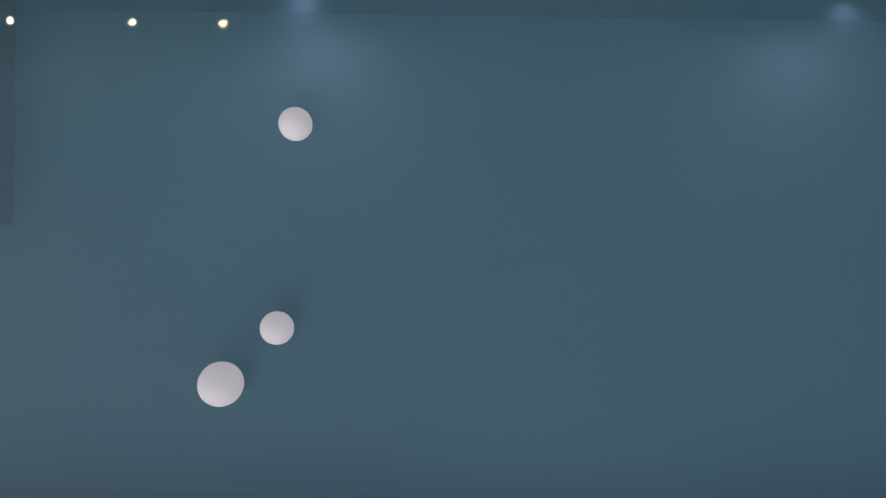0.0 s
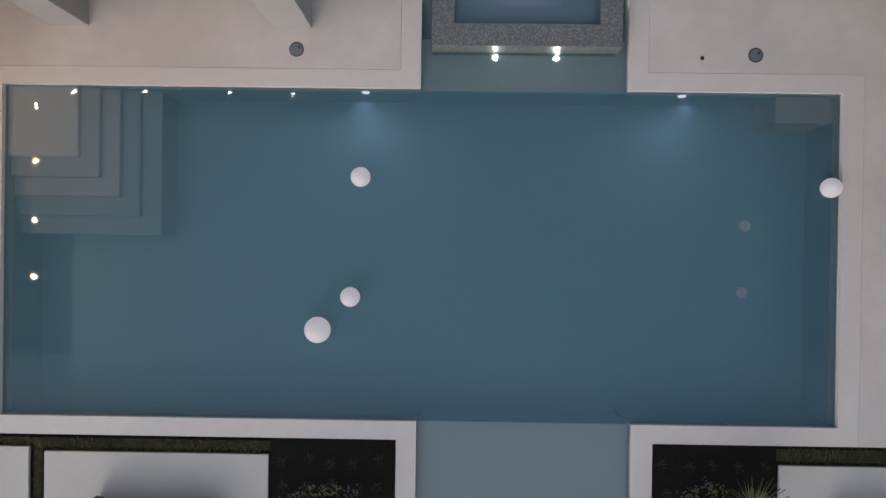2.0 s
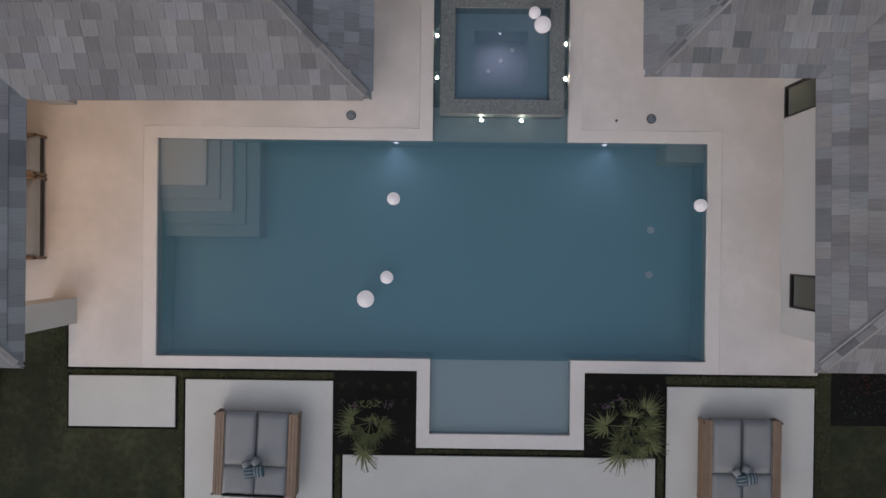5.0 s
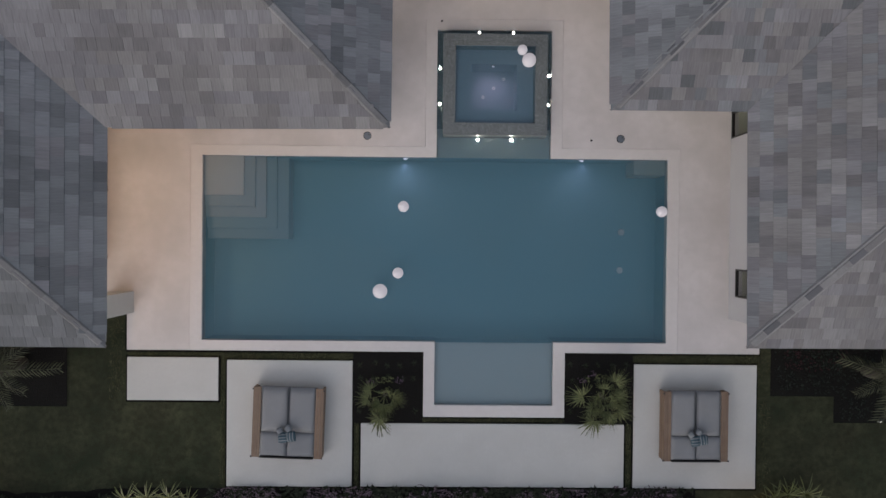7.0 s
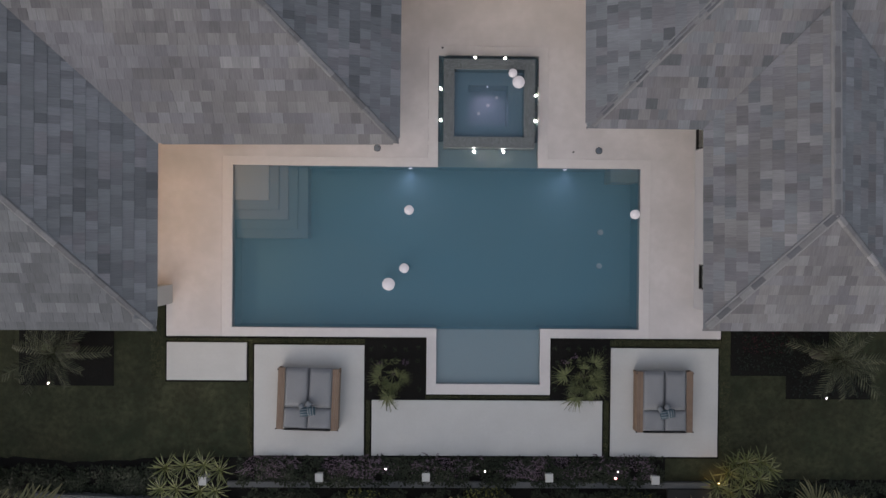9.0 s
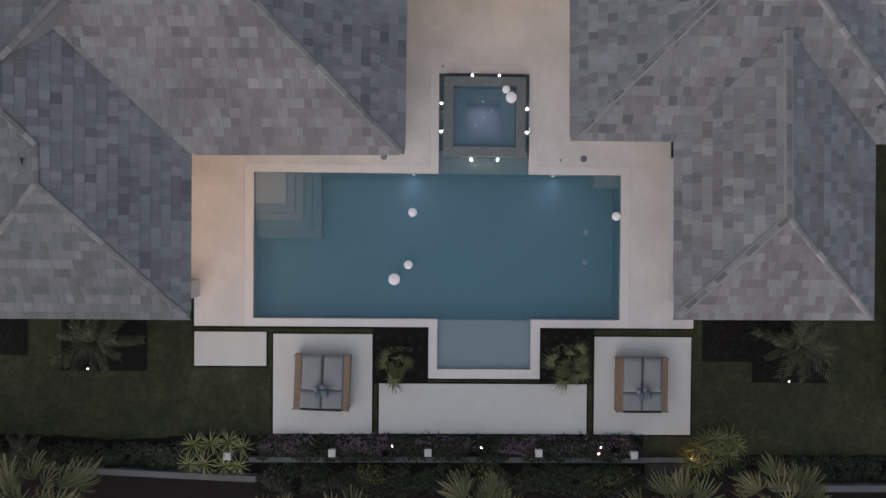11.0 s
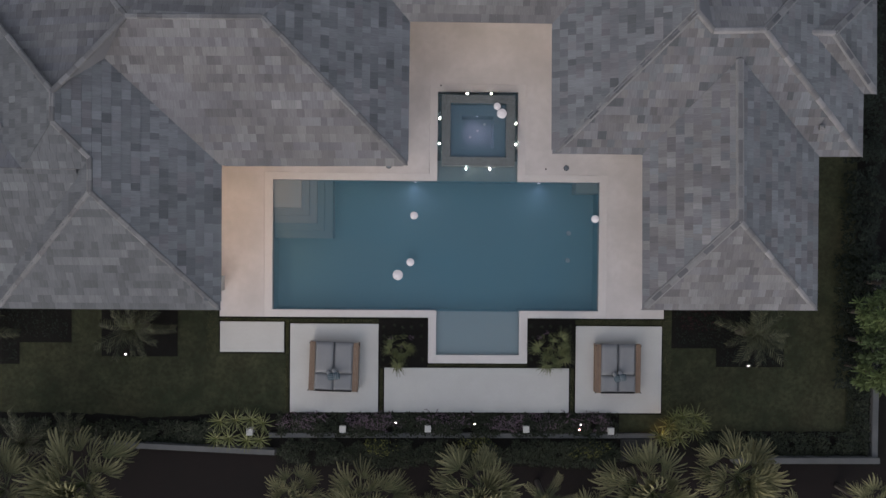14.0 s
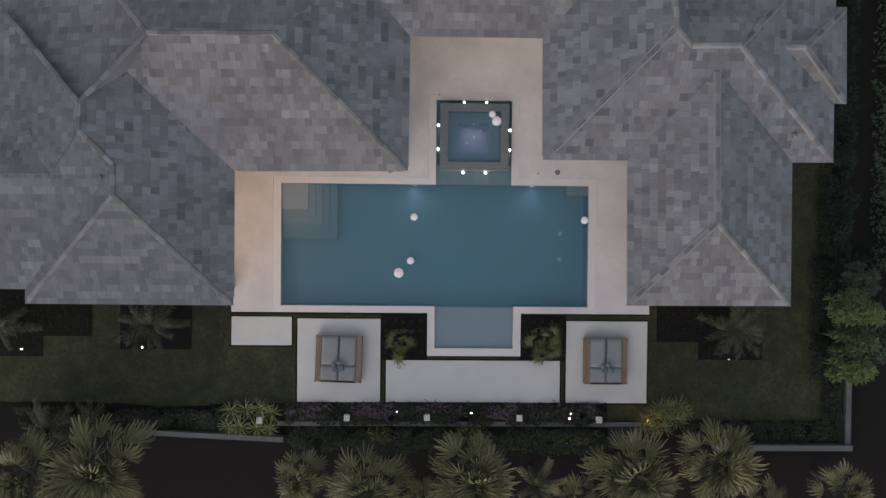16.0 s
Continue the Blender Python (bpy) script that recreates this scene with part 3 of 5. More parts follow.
def pool_light(x, y, z, size, energy, colour, blend=1.0, spot=160, down=-5):
    t = thing("pool_light", "round underwater light in the pool wall", "light", "pool lights", pose(x, y, z, 90))
    part("rim", Geo().ring([(size * 1.2, -0.01), (size * 1.2, 0.014), (size, 0.022)], 20), M_METAL, t, "steel rim")
    part("lens", Geo().ring([(size, 0.0225), (size * 0.85, 0.042), (size * 0.3, 0.052)], 20), M_LED_POOL, t, "glowing lens")
    lamp = bpy.data.lights.new("pool_lamp", "SPOT")
    lamp.energy, lamp.color, lamp.spot_size, lamp.spot_blend, lamp.shadow_soft_size = energy, colour, radians(spot), blend, 0.03
    ob = new("pool_lamp", lamp)
    ob.matrix_world = look((x, y - 0.10, z), (x, y - 1.10, z + math.tan(radians(down))))


pool_light(-0.82, 2.42, -0.17, 0.062, 8, (0.86, 0.72, 1.0), down=-22)
pool_light(3.84, 2.42, -0.17, 0.062, 6.5, (0.86, 0.72, 1.0), down=-22)
pool_light(1.48, 4.90, -0.21, 0.034, 9, (0.88, 0.72, 1.0), spot=150, down=-28)


def globe(x, y, z, r):
    t = thing("floating_globe", "softly glowing white plastic globe floating on the water", "floating globe", "floating globes", pose(x, y, z))
    n, m = 32, 20
    part("shell", Geo().ring([(max(r * math.sin(math.pi * k / m), 0.004), -r * math.cos(math.pi * k / m)) for k in range(m + 1)], n), M_GLOBE, t, smooth=True)
    part("seam", Geo().ring([(r * 1.0, -0.003), (r * 1.006, 0.0), (r * 1.0, 0.003)], n, cap=False), M_GLOBE, t)
    return t


for x, y, r in ((-0.85, 1.12, 0.142), (-0.98, -0.62, 0.142), (-1.44, -1.10, 0.188), (5.93, 1.05, 0.142)):
    globe(x, y, WATER_Z + 0.7 * r, r)
globe(2.19, 5.17, 0.16 + 0.09, 0.128)
globe(2.36, 4.90, 0.16 + 0.12, 0.178)

for x, y in ((-1.81, 2.96), (4.83, 2.95)):
    t = thing("skimmer_lid", "round grey skimmer lid in the terrace", "skimmer lid", "skimmer lids", pose(x, y, 0.0))
    part("ring", Geo().ring([(0.106, 0.0), (0.106, 0.006), (0.094, 0.008)], 28), M_FRAME, t, "dark ring")
    part("lid", Geo().ring([(0.093, 0.0085), (0.091, 0.012), (0.02, 0.013)], 28), M_LID, t)
    part("finger_hole", Geo().ring([(0.018, 0.0135), (0.014, 0.015)], 12, 0.04, 0.03), M_FRAME, t)
for x, y in ((4.06, 2.90), (0.11, 5.97)):
    t = thing("deck_drain", "small dark round drain in the terrace", "drain", "deck drains", pose(x, y, 0.003))
    part("grate", Geo().ring([(0.03, 0.0), (0.03, 0.004), (0.01, 0.005)], 14), M_FRAME, t)


# ---------------------------------------------------------------- house
EZ = 2.97
house = thing("house", "single-storey pale stucco house with hipped grey tile roof", "house")


def clip(poly, axis, value, keep_less):
    out = []
    for i, a in enumerate(poly):
        b = poly[(i + 1) % len(poly)]
        ia, ib = (a[axis] <= value) == keep_less or a[axis] == value, (b[axis] <= value) == keep_less or b[axis] == value
        if ia:
            out.append(a)
        if ia != ib:
            s = (value - a[axis]) / (b[axis] - a[axis])
            out.append((a[0] + s * (b[0] - a[0]), a[1] + s * (b[1] - a[1])))
    return out


def area(poly):
    return 0.5 * sum(a[0] * b[1] - b[0] * a[1] for a, b in zip(poly, poly[1:] + poly[:1]))


WIDTHS = (0.20, 0.24, 0.29)
COURSE, BUTT, LIP = 0.262, 0.013, 0.003
tile_mesh = {}
for w in WIDTHS:
    tg = Geo()
    w2, h = w - 0.004, COURSE
    tg.grid([(0, 0, 0), (w2, 0, 0), (w2, h, 0), (0, h, 0), (0, 0, BUTT), (w2, 0, BUTT), (w2, h, LIP), (0, h, LIP)],
            [(4, 5, 6, 7), (0, 1, 5, 4), (1, 2, 6, 5), (2, 3, 7, 6), (3, 0, 4, 7)])
    tg.uv = [c for q in tg.f for i in q for c in tg.v[i][:2]]
    for k, tone in enumerate(ROOF_TONES):
        tile_mesh[w, k] = tg.mesh("tile", tone)
near_tiles, far_tiles, planes = [], Geo(), []
rng = random.Random(7)


# tile mixes per facing: how light falls on each slope is painted into them
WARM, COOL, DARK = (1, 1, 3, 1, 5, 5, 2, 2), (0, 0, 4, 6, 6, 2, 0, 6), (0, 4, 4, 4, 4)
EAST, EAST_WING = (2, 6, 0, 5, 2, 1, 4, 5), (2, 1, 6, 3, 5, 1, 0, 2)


def lapped(poly, eave, by=0.014):
    """The outline of a roof plane, pushed out a little past its hips and valleys so that planes lap."""
    lines = []
    for a, b in zip(poly, poly[1:] + poly[:1]):
        dx, dy = b[0] - a[0], b[1] - a[1]
        k = math.hypot(dx, dy)
        nx, ny = dy / k, -dx / k
        off = 0.0 if a in eave and b in eave else by
        lines.append((nx, ny, nx * a[0] + ny * a[1] + off))
    out = []
    for i, p in enumerate(poly):
        (a, b, c), (d, e, f) = lines[i - 1], lines[i]
        det = a * e - b * d
        out.append(((c * e - b * f) / det, (a * f - c * d) / det) if abs(det) > 0.2 else p)
    return out


def slope(pts, near=None, tones=None, runs=None):
    """One roof plane. pts: corners, the first two along the eave, from left to right as seen from outside. near(x, y): where tiles are single pieces."""
    p = [Vector(q) for q in pts]
    u = (p[1] - p[0]).normalized()
    n = Vector((0, 0, 0))
    for a, b in zip(p, p[1:] + p[:1]):
        n += Vector(((a.y - b.y) * (a.z + b.z), (a.z - b.z) * (a.x + b.x), (a.x - b.x) * (a.y + b.y)))
    n.normalize()
    if n.z < 0:
        n = -n
    u = (u - n * u.dot(n)).normalized()
    # warm or cool light of the facing comes from the tile mix
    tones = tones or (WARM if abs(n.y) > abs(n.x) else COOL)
    runs = runs or ((1, 1, 2, 3, 4, 6, 8, 10) if abs(n.y) > abs(n.x) else (1, 1, 1, 2, 2, 3))
    v = n.cross(u)
    o = p[0]
    flat = [((q - o).dot(u), (q - o).dot(v)) for q in p]
    eave = {flat[0], flat[1]}
    if area(flat) < 0:
        flat = flat[::-1]
    flat = lapped(flat, eave)
    planes.append(Geo())
    planes[-1].face([tuple(o + u * a + v * b - n * 0.004) for a, b in flat])
    planes[-1].face([tuple(o + u * a + v * b - n * 0.05) for a, b in reversed(flat)])
    u0, u1 = min(a for a, b in flat), max(a for a, b in flat)
    v1 = max(b for a, b in flat)
    row = 0
    vv = -0.03
    while vv < v1:
        band = clip(clip(flat, 1, max(vv, min(b for a, b in flat)), False), 1, vv + COURSE, True)
        if len(band) >= 3:
            b0, b1 = min(a for a, b in band), max(a for a, b in band)
            uu, tone, run = u0 - rng.random() * 0.3, 0, 0
            while uu < b1:
                w = rng.choice(WIDTHS)
                if run <= 0:
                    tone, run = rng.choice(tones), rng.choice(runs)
                run -= 1
                if uu + w > b0:
                    piece = clip(clip(band, 0, uu, False), 0, uu + w - 0.004, True)
                    if len(piece) >= 3 and abs(area(piece)) > 0.0003:
                        full = abs(abs(area(piece)) - (w - 0.004) * COURSE) < 0.012
                        mid = o + u * (uu + w / 2) + v * (vv + COURSE / 2)
                        if full and near and near(mid.x, mid.y) and len(near_tiles) < 298:
                            m = Matrix((u, v, n)).transposed().to_4x4()
                            m.translation = o + u * uu + v * vv
                            near_tiles.append(((w, tone), m))
                        else:
                            top = [o + u * a + v * b + n * (LIP + (BUTT - LIP) * max(0.0, 1 - (b - vv) / COURSE)) for a, b in piece]
                            low = [o + u * a + v * b for a, b in piece]
                            k = len(piece)
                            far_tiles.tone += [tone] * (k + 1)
                            far_tiles.uv += [c for q in piece for c in (q[0] + 7.3 * row, q[1])]
                            for i in range(k):
                                far_tiles.uv += [c for q in (piece[i], piece[(i + 1) % k], piece[(i + 1) % k], piece[i]) for c in (q[0] + 7.3 * row, q[1])]
                            far_tiles.grid([tuple(q) for q in low + top], [tuple(range(k, 2 * k))] + [(i, (i + 1) % k, k + (i + 1) % k, k + i) for i in range(k)])
                uu += w
        vv += COURSE
        row += 1


# ridge and hip points
A, A2, A3 = (-11.34, 4.46, 4.687), (-11.34, 3.60, 4.687), (-10.44, 2.58, 4.345)
QB, V, QC, QD = (-10.44, 1.57, 4.345), (-10.20, 5.72, 4.248), (-9.23, 6.71, 4.630), (-5.25, 6.75, 4.630)
HL = (-14.32, 7.56, 3.560)
E1, E2, E3 = (-7.00, 2.56, EZ), (-7.00, -2.11, EZ), (-14.12, -2.10, EZ)
LC = (-1.00, 2.62, EZ)
CL, CR = (-0.98, 7.29, EZ), (3.68, 7.29, EZ)
MM = (-2.73, 9.11, 3.655)
RA, RF = (3.72, 3.05, EZ), (13.94, 3.08, EZ)
QE, QE2, QF = (7.71, 7.13, 4.589), (8.32, 6.63, 4.394), (9.90, 6.68, 4.394)
QH, QG = (9.27, 5.89, 4.103), (9.36, 0.89, 4.103)
W1, W2, W3, W4 = (6.66, 3.05, EZ), (6.72, -2.02, EZ), (12.52, -2.00, EZ), (12.50, 3.06, EZ)
# west wing
slope([E2, E1, V, A, A2, A3, QB], near=lambda x, y: x > -7.85)
# the dark mix paints these western planes as less lit
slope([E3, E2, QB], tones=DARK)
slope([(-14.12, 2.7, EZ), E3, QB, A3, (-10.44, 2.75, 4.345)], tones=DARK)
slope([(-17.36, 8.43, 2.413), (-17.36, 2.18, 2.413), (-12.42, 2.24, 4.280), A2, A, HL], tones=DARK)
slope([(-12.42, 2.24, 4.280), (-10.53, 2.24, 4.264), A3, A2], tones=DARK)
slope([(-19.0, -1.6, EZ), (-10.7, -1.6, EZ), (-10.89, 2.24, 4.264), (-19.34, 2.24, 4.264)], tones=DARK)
slope([(-10.73, 5.22, 3.189), (-19.06, 5.22, 3.189), (-19.34, 2.24, 4.264), (-10.89, 2.24, 4.264)])
slope([(-8.07, 9.28, 3.584), (-16.07, 9.24, 3.307), HL, A, QC])
# covered terrace
slope([E1, LC, QD, QC, V], near=lambda x, y: y < 3.95)
slope([LC, CL, MM, QD], near=lambda x, y: x > -1.5)
slope([(-2.73, 9.11, 3.655), (-8.07, 9.28, 3.584), QC, QD])
# centre
slope([CL, CR, (6.49, 10.15, 4.047), (-3.74, 10.15, 4.047)], near=lambda x, y: y < 7.6)
# east block
slope([CR, RA, QE, (7.62, 10.22, 4.548), (6.49, 10.15, 4.047)], near=lambda x, y: x < 4.25)
slope([RA, W1, QH, W4, RF, QF, QE2, QE], near=lambda x, y: y < 3.6 and x < 7.0, tones=EAST, runs=(1, 1, 1, 2, 2))
slope([(12.11, 8.93, 3.607), (8.23, 8.93, 3.607), QE2, QF])
slope([RF, (13.94, 10.0, EZ), (12.11, 8.93, 3.607), QF])
slope([(12.9, 5.13, EZ), (14.38, 5.13, EZ), (12.44, 6.85, 3.743), (11.53, 6.85, 3.743)])
slope([(14.38, 5.13, EZ), (14.32, 8.5, EZ), (12.44, 6.85, 3.743)])
slope([(14.32, 8.5, EZ), (12.3, 8.5, EZ), (11.53, 6.85, 3.743), (12.44, 6.85, 3.743)])
# east wing
slope([W1, W2, QG, QH], near=lambda x, y: x < 7.6, tones=EAST_WING)
slope([W2, W3, QG], near=lambda x, y: y < -1.75, tones=(1, 1, 2, 5, 3), runs=(1, 1, 2, 2, 3))
slope([W3, W4, QH, QG], tones=(0, 0, 6, 6, 2, 5))

# small closing planes where ridges meet
for tri in ((A, QC, (V[0] + 0.14, V[1] - 0.14, V[2] - 0.05)), ((8.23, 8.93, 3.607), (7.54, 8.93, 3.607), QE, QE2)):
    planes.append(Geo())
    planes[-1].face(tri)

roof = part("roof", planes[0], M_ROOF, house, "hipped roof of flat concrete tiles in mixed greys")
for one in planes[1:]:
    part("roof_plane", one, M_ROOF, roof)
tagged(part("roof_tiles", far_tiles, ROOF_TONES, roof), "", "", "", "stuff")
for w, m in near_tiles:
    part("tile", tile_mesh[w], None, roof, at=m)


def bent(x0, x1, half, lift0, lift1, crown):
    """A shallow bent strip along x, open below."""
    q = []
    for cx, lift in ((x0, lift0), (x1, lift1)):
        q += [(cx, -half, lift * 0.3 - 0.24 * half), (cx, -crown, lift), (cx, crown, lift), (cx, half, lift * 0.3 - 0.24 * half), (cx, -half, -0.06), (cx, half, -0.06)]
    return Geo().grid(q, [(0, 1, 7, 6), (1, 2, 8, 7), (2, 3, 9, 8), (4, 5, 3, 2, 1, 0), (6, 7, 8, 9, 11, 10), (0, 6, 10, 4), (3, 5, 11, 9)])


wide, flat_cap, slim = bent(-0.03, 1.0, 0.098, 0.024, 0.014, 0.045), bent(-0.03, 1.0, 0.085, 0.012, 0.006, 0.055), bent(-0.02, 1.0, 0.092, 0.024, 0.018, 0.06)
cap_mesh, west_cap = wide.mesh("cap", M_CAP), flat_cap.mesh("cap", M_CAP_WEST)
slim_cap, dark_cap = slim.mesh("cap", M_CAP_WEST), slim.mesh("cap", M_CAP_DARK)


def caps(a, b, mixed=0):
    """A run of overlapping bent cap tiles from a up to b. mixed: 1 slim caps on a mortar bed, 2 with dark caps among them."""
    a, b = Vector(a), Vector(b)
    a = a + (b - a).normalized() * (0.14 if a.z < EZ + 0.01 else 0.0)
    d = b - a
    n = max(2, round(d.length / 0.36))
    u = d.normalized()
    s = Vector((-0.00, 0.00, 1.466)).cross(u).normalized()
    w = u.cross(s)
    m = Matrix((u, s, w)).transposed().to_4x4()
    m.translation = a
    bed = bent(0.02, d.length - 0.02, 0.124, 0.010, 0.010, 0.105) if mixed else Geo().box(0.02, d.length - 0.02, -0.05, 0.05, -0.06, 0.0)
    run = part("ridge", bed, M_MORTAR if mixed else M_CAP, house, "hip and ridge cap tiles bedded in pale mortar" if mixed else "pale hip and ridge cap tiles", at=m)
    for i in range(n):
        kind = (dark_cap if i % 3 == 1 and mixed > 1 else slim_cap) if mixed else west_cap if a.x < 0 else cap_mesh
        part("cap", kind, None, run, at=Matrix.Translation((i * d.length / n, rng.uniform(-0.006, 0.006), rng.uniform(0, 0.006))) @ Matrix.Diagonal((d.length / n, 1, 1, 1)))


for a, b in ((E2, QB), (E3, QB), (QB, A3), (A3, A2), (A2, A), (HL, A), (A, QC), (QC, QD), (LC, QD), (RA, QE), (QE, (7.62, 10.22, 4.548)), (QE, QE2), (QE2, QF), (RF, QF),
             ((12.11, 8.93, 3.607), QF), (QG, QH), (W2, QG), (W3, QG), ((14.38, 5.13, EZ), (12.44, 6.85, 3.743)), ((14.32, 8.5, EZ), (12.44, 6.85, 3.743)), ((12.44, 6.85, 3.743), (11.63, 6.85, 3.743)),
             ((-10.74, 8.41, 3.942), QC)):
    caps(a, b, 2 if (a, b) in ((RA, QE), (W2, QG), ((12.11, 8.93, 3.607), QF)) or b == (12.44, 6.85, 3.743) else 1 if (a, b) == (QG, QH) else 0)

# soffit and fascia
SOFF = 2.86
for r in ((-14.04, -7.07, -2.0, 2.69), (-19, -14.04, -1.50, 2.69), (-16.2, -1.09, 2.69, 9.1), (-19, -16.2, 2.69, 5.1), (-1.09, 3.80, 7.40, 9.9), (3.80, 13.84, 3.15, 9.9), (6.80, 12.42, -1.92, 3.15)):
    part("soffit", Geo().box(*r, SOFF, SOFF + 0.04), M_FASCIA, house, "white soffit")


def fascia(a, b):
    x0, x1, y0, y1 = min(a[0], b[0]), max(a[0], b[0]), min(a[1], b[1]), max(a[1], b[1])
    part("fascia", Geo().box(x0 - 0.012, x1 + 0.012, y0 - 0.012, y1 + 0.012, SOFF + 0.0, EZ - 0.02), M_FASCIA, house, "white fascia board")


for a, b in (((-7.05, 2.65), (-7.05, -2.0)), ((-7.08, -2.01), (-14.06, -2.01)), ((-7.02, 2.68), (-1.1, 2.68)), ((-1.07, 2.68), (-1.07, 7.36)), ((-1.04, 7.38), (3.72, 7.38)), ((3.79, 7.38), (3.79, 3.16)),
             ((3.83, 3.13), (6.75, 3.13)), ((6.79, 3.10), (6.79, -1.9)), ((6.83, -1.93), (12.4, -1.93)), ((12.43, -1.9), (12.43, 3.1)), ((12.45, 3.16), (13.84, 3.16)), ((13.86, 3.2), (13.86, 10))):
    fascia(a, b)


def wall(x0, x1, y0, y1, holes=(), z1=SOFF, label=""):
    """A wall along x or y, built in panels round its door-high openings (start, end, sill, head)."""
    along_x = (x1 - x0) > (y1 - y0)
    lo, hi = (x0, x1) if along_x else (y0, y1)

    def piece(a, b, za, zb):
        if b - a > 1e-4 and zb - za > 1e-4:
            part("wall", Geo().box(*((a, b, y0, y1) if along_x else (x0, x1, a, b)), za, zb), M_WALL, house, label or "pale stucco wall")
    at = lo
    for a, b, sill, head in sorted(holes):
        piece(at, a, 0.0, z1)
        piece(a, b, 0.0, sill)
        piece(a, b, head, z1)
        at = b
    piece(at, hi, 0.0, z1)
    for a, b, sill, head in holes:
        window(x0, x1, y0, y1, a, b, sill, head, along_x)


def window(x0, x1, y0, y1, a, b, sill, head, along_x):
    """Dark bronze framed glazing in a wall opening."""
    mid = y0 + 0.045 if along_x else x0 + 0.045
    t, d = 0.04, 0.04

    def bar(g, p, q, za, zb, dd):
        g.box(*((p, q, mid - dd, mid + dd) if along_x else (mid - dd, mid + dd, p, q)), za, zb)
    g = Geo()
    bar(g, a, a + t, sill, head, d)
    bar(g, b - t, b, sill, head, d)
    bar(g, a + t, b - t, sill, sill + t, d)
    bar(g, a + t, b - t, head - t, head, d)
    n = max(1, round((b - a) / 1.2))
    for i in range(1, n):
        c = a + (b - a) * i / n
        bar(g, c - 0.035, c + 0.035, sill + t, head - t, d)
    w = part("window", g, M_FRAME, house, "dark bronze window frame")
    for i in range(n):
        g = Geo()
        bar(g, a + (b - a) * i / n + t, a + (b - a) * (i + 1) / n - t, sill + t, head - t, 0.006)
        pane = part("pane", g, M_GLASS, w, "clear glass pane")
        pane.visible_shadow = False


wall(7.74, 7.94, -1.75, 4.05, ((2.98, 3.68, 0.02, 2.25), (-1.15, -0.42, 0.33, 2.25)))
wall(7.94, 12.2, -1.75, -1.55)
wall(12.0, 12.2, -1.55, 4.0)
wall(4.86, 7.74, 4.05, 4.25, ((5.15, 6.65, 0.02, 2.3),))
wall(4.86, 5.06, 4.25, 8.45, ((4.35, 5.6, 0.02, 2.3),))
wall(-3.0, 5.06, 8.45, 8.65, ((-0.8, 3.2, 0.02, 2.4),))
wall(-3.2, -3.0, 6.6, 8.65)
wall(-11.6, -3.2, 6.6, 6.8, ((-9.5, -5.0, 0.02, 2.4),))
wall(-11.8, -11.6, -1.55, 6.8, ((-0.8, 2.6, 0.02, 2.4),))
wall(-16.0, -11.8, -1.15, -0.95)
wall(12.2, 13.4, 4.0, 4.2)
wall(13.2, 13.4, 4.2, 9.7)
# closing walls and rooms far under the roof
wall(-16.0, -3.2, 8.9, 9.1, z1=3.15)
wall(-3.0, 6.4, 9.7, 9.9, z1=3.8)
wall(6.4, 8.15, 9.7, 9.9, z1=3.95)
wall(7.95, 8.15, 8.8, 9.7, z1=3.45)
wall(8.15, 12.0, 8.6, 8.8, z1=3.45)
wall(12.0, 13.4, 9.7, 9.9, z1=2.95)
wall(11.8, 12.0, 8.8, 9.7, z1=3.25)
wall(-16.2, -16.0, -1.15, 9.1)
g = Geo()
for x in (-18.9, -18.7):
    g.face([(x, -1.3, 0.0), (x, 4.9, 0.0), (x, 4.9, 3.15), (x, 2.2, 4.15), (x, -1.3, 2.95)])
for i in range(5):
    j = (i + 1) % 5
    g.f.append((i, j, 5 + j, 5 + i))
part("wall", g, M_WALL, house, "pale stucco gable wall")
part("room_wall", Geo().box(9.3, 9.4, -1.55, 4.0, 0.0, SOFF), M_ROOM, house, "olive inner wall")
part("room_wall", Geo().box(5.06, 9.3, 6.3, 6.4, 0.0, SOFF), M_ROOM, house, "olive inner wall")
part("room_floor", Geo().box(7.94, 9.3, -1.55, 4.0, 0.001, 0.01), M_ROOM, house, "olive inner floor")
# columns of the covered terrace
# northern columns take the shade-toned stucco, the southern one a paler finish
for x, y in ((-5.40, 3.27), (-2.15, 3.27), (-8.45, 3.12), (-8.42, -1.72)):
    part("column", Geo().box(x, x + 0.56, y, y + 0.56, -0.1, SOFF), M_PAD if y < 0 else M_COLUMN, house, "square pale stucco column", 0.01)
# recessed lights in the soffit
for x, y in [(-7.64, yy) for yy in (2.77, 1.68, 0.53, -0.58)] + [(xx, 3.05) for xx in (-6.9, -5.5, -3.85, -2.62)] + [(xx, 7.95) for xx in (-0.1, 1.35, 2.8)]:
    part("soffit_light_rim", Geo().ring([(0.075, SOFF - 0.012), (0.075, SOFF - 0.002)], 18, x, y), M_FASCIA, house)
    part("soffit_light", Geo().ring([(0.02, SOFF - 0.016), (0.05, SOFF - 0.0125)], 18, x, y), M_LED_WARM if x < -7.2 else M_LED_DIM, house, "glowing warm recessed light")

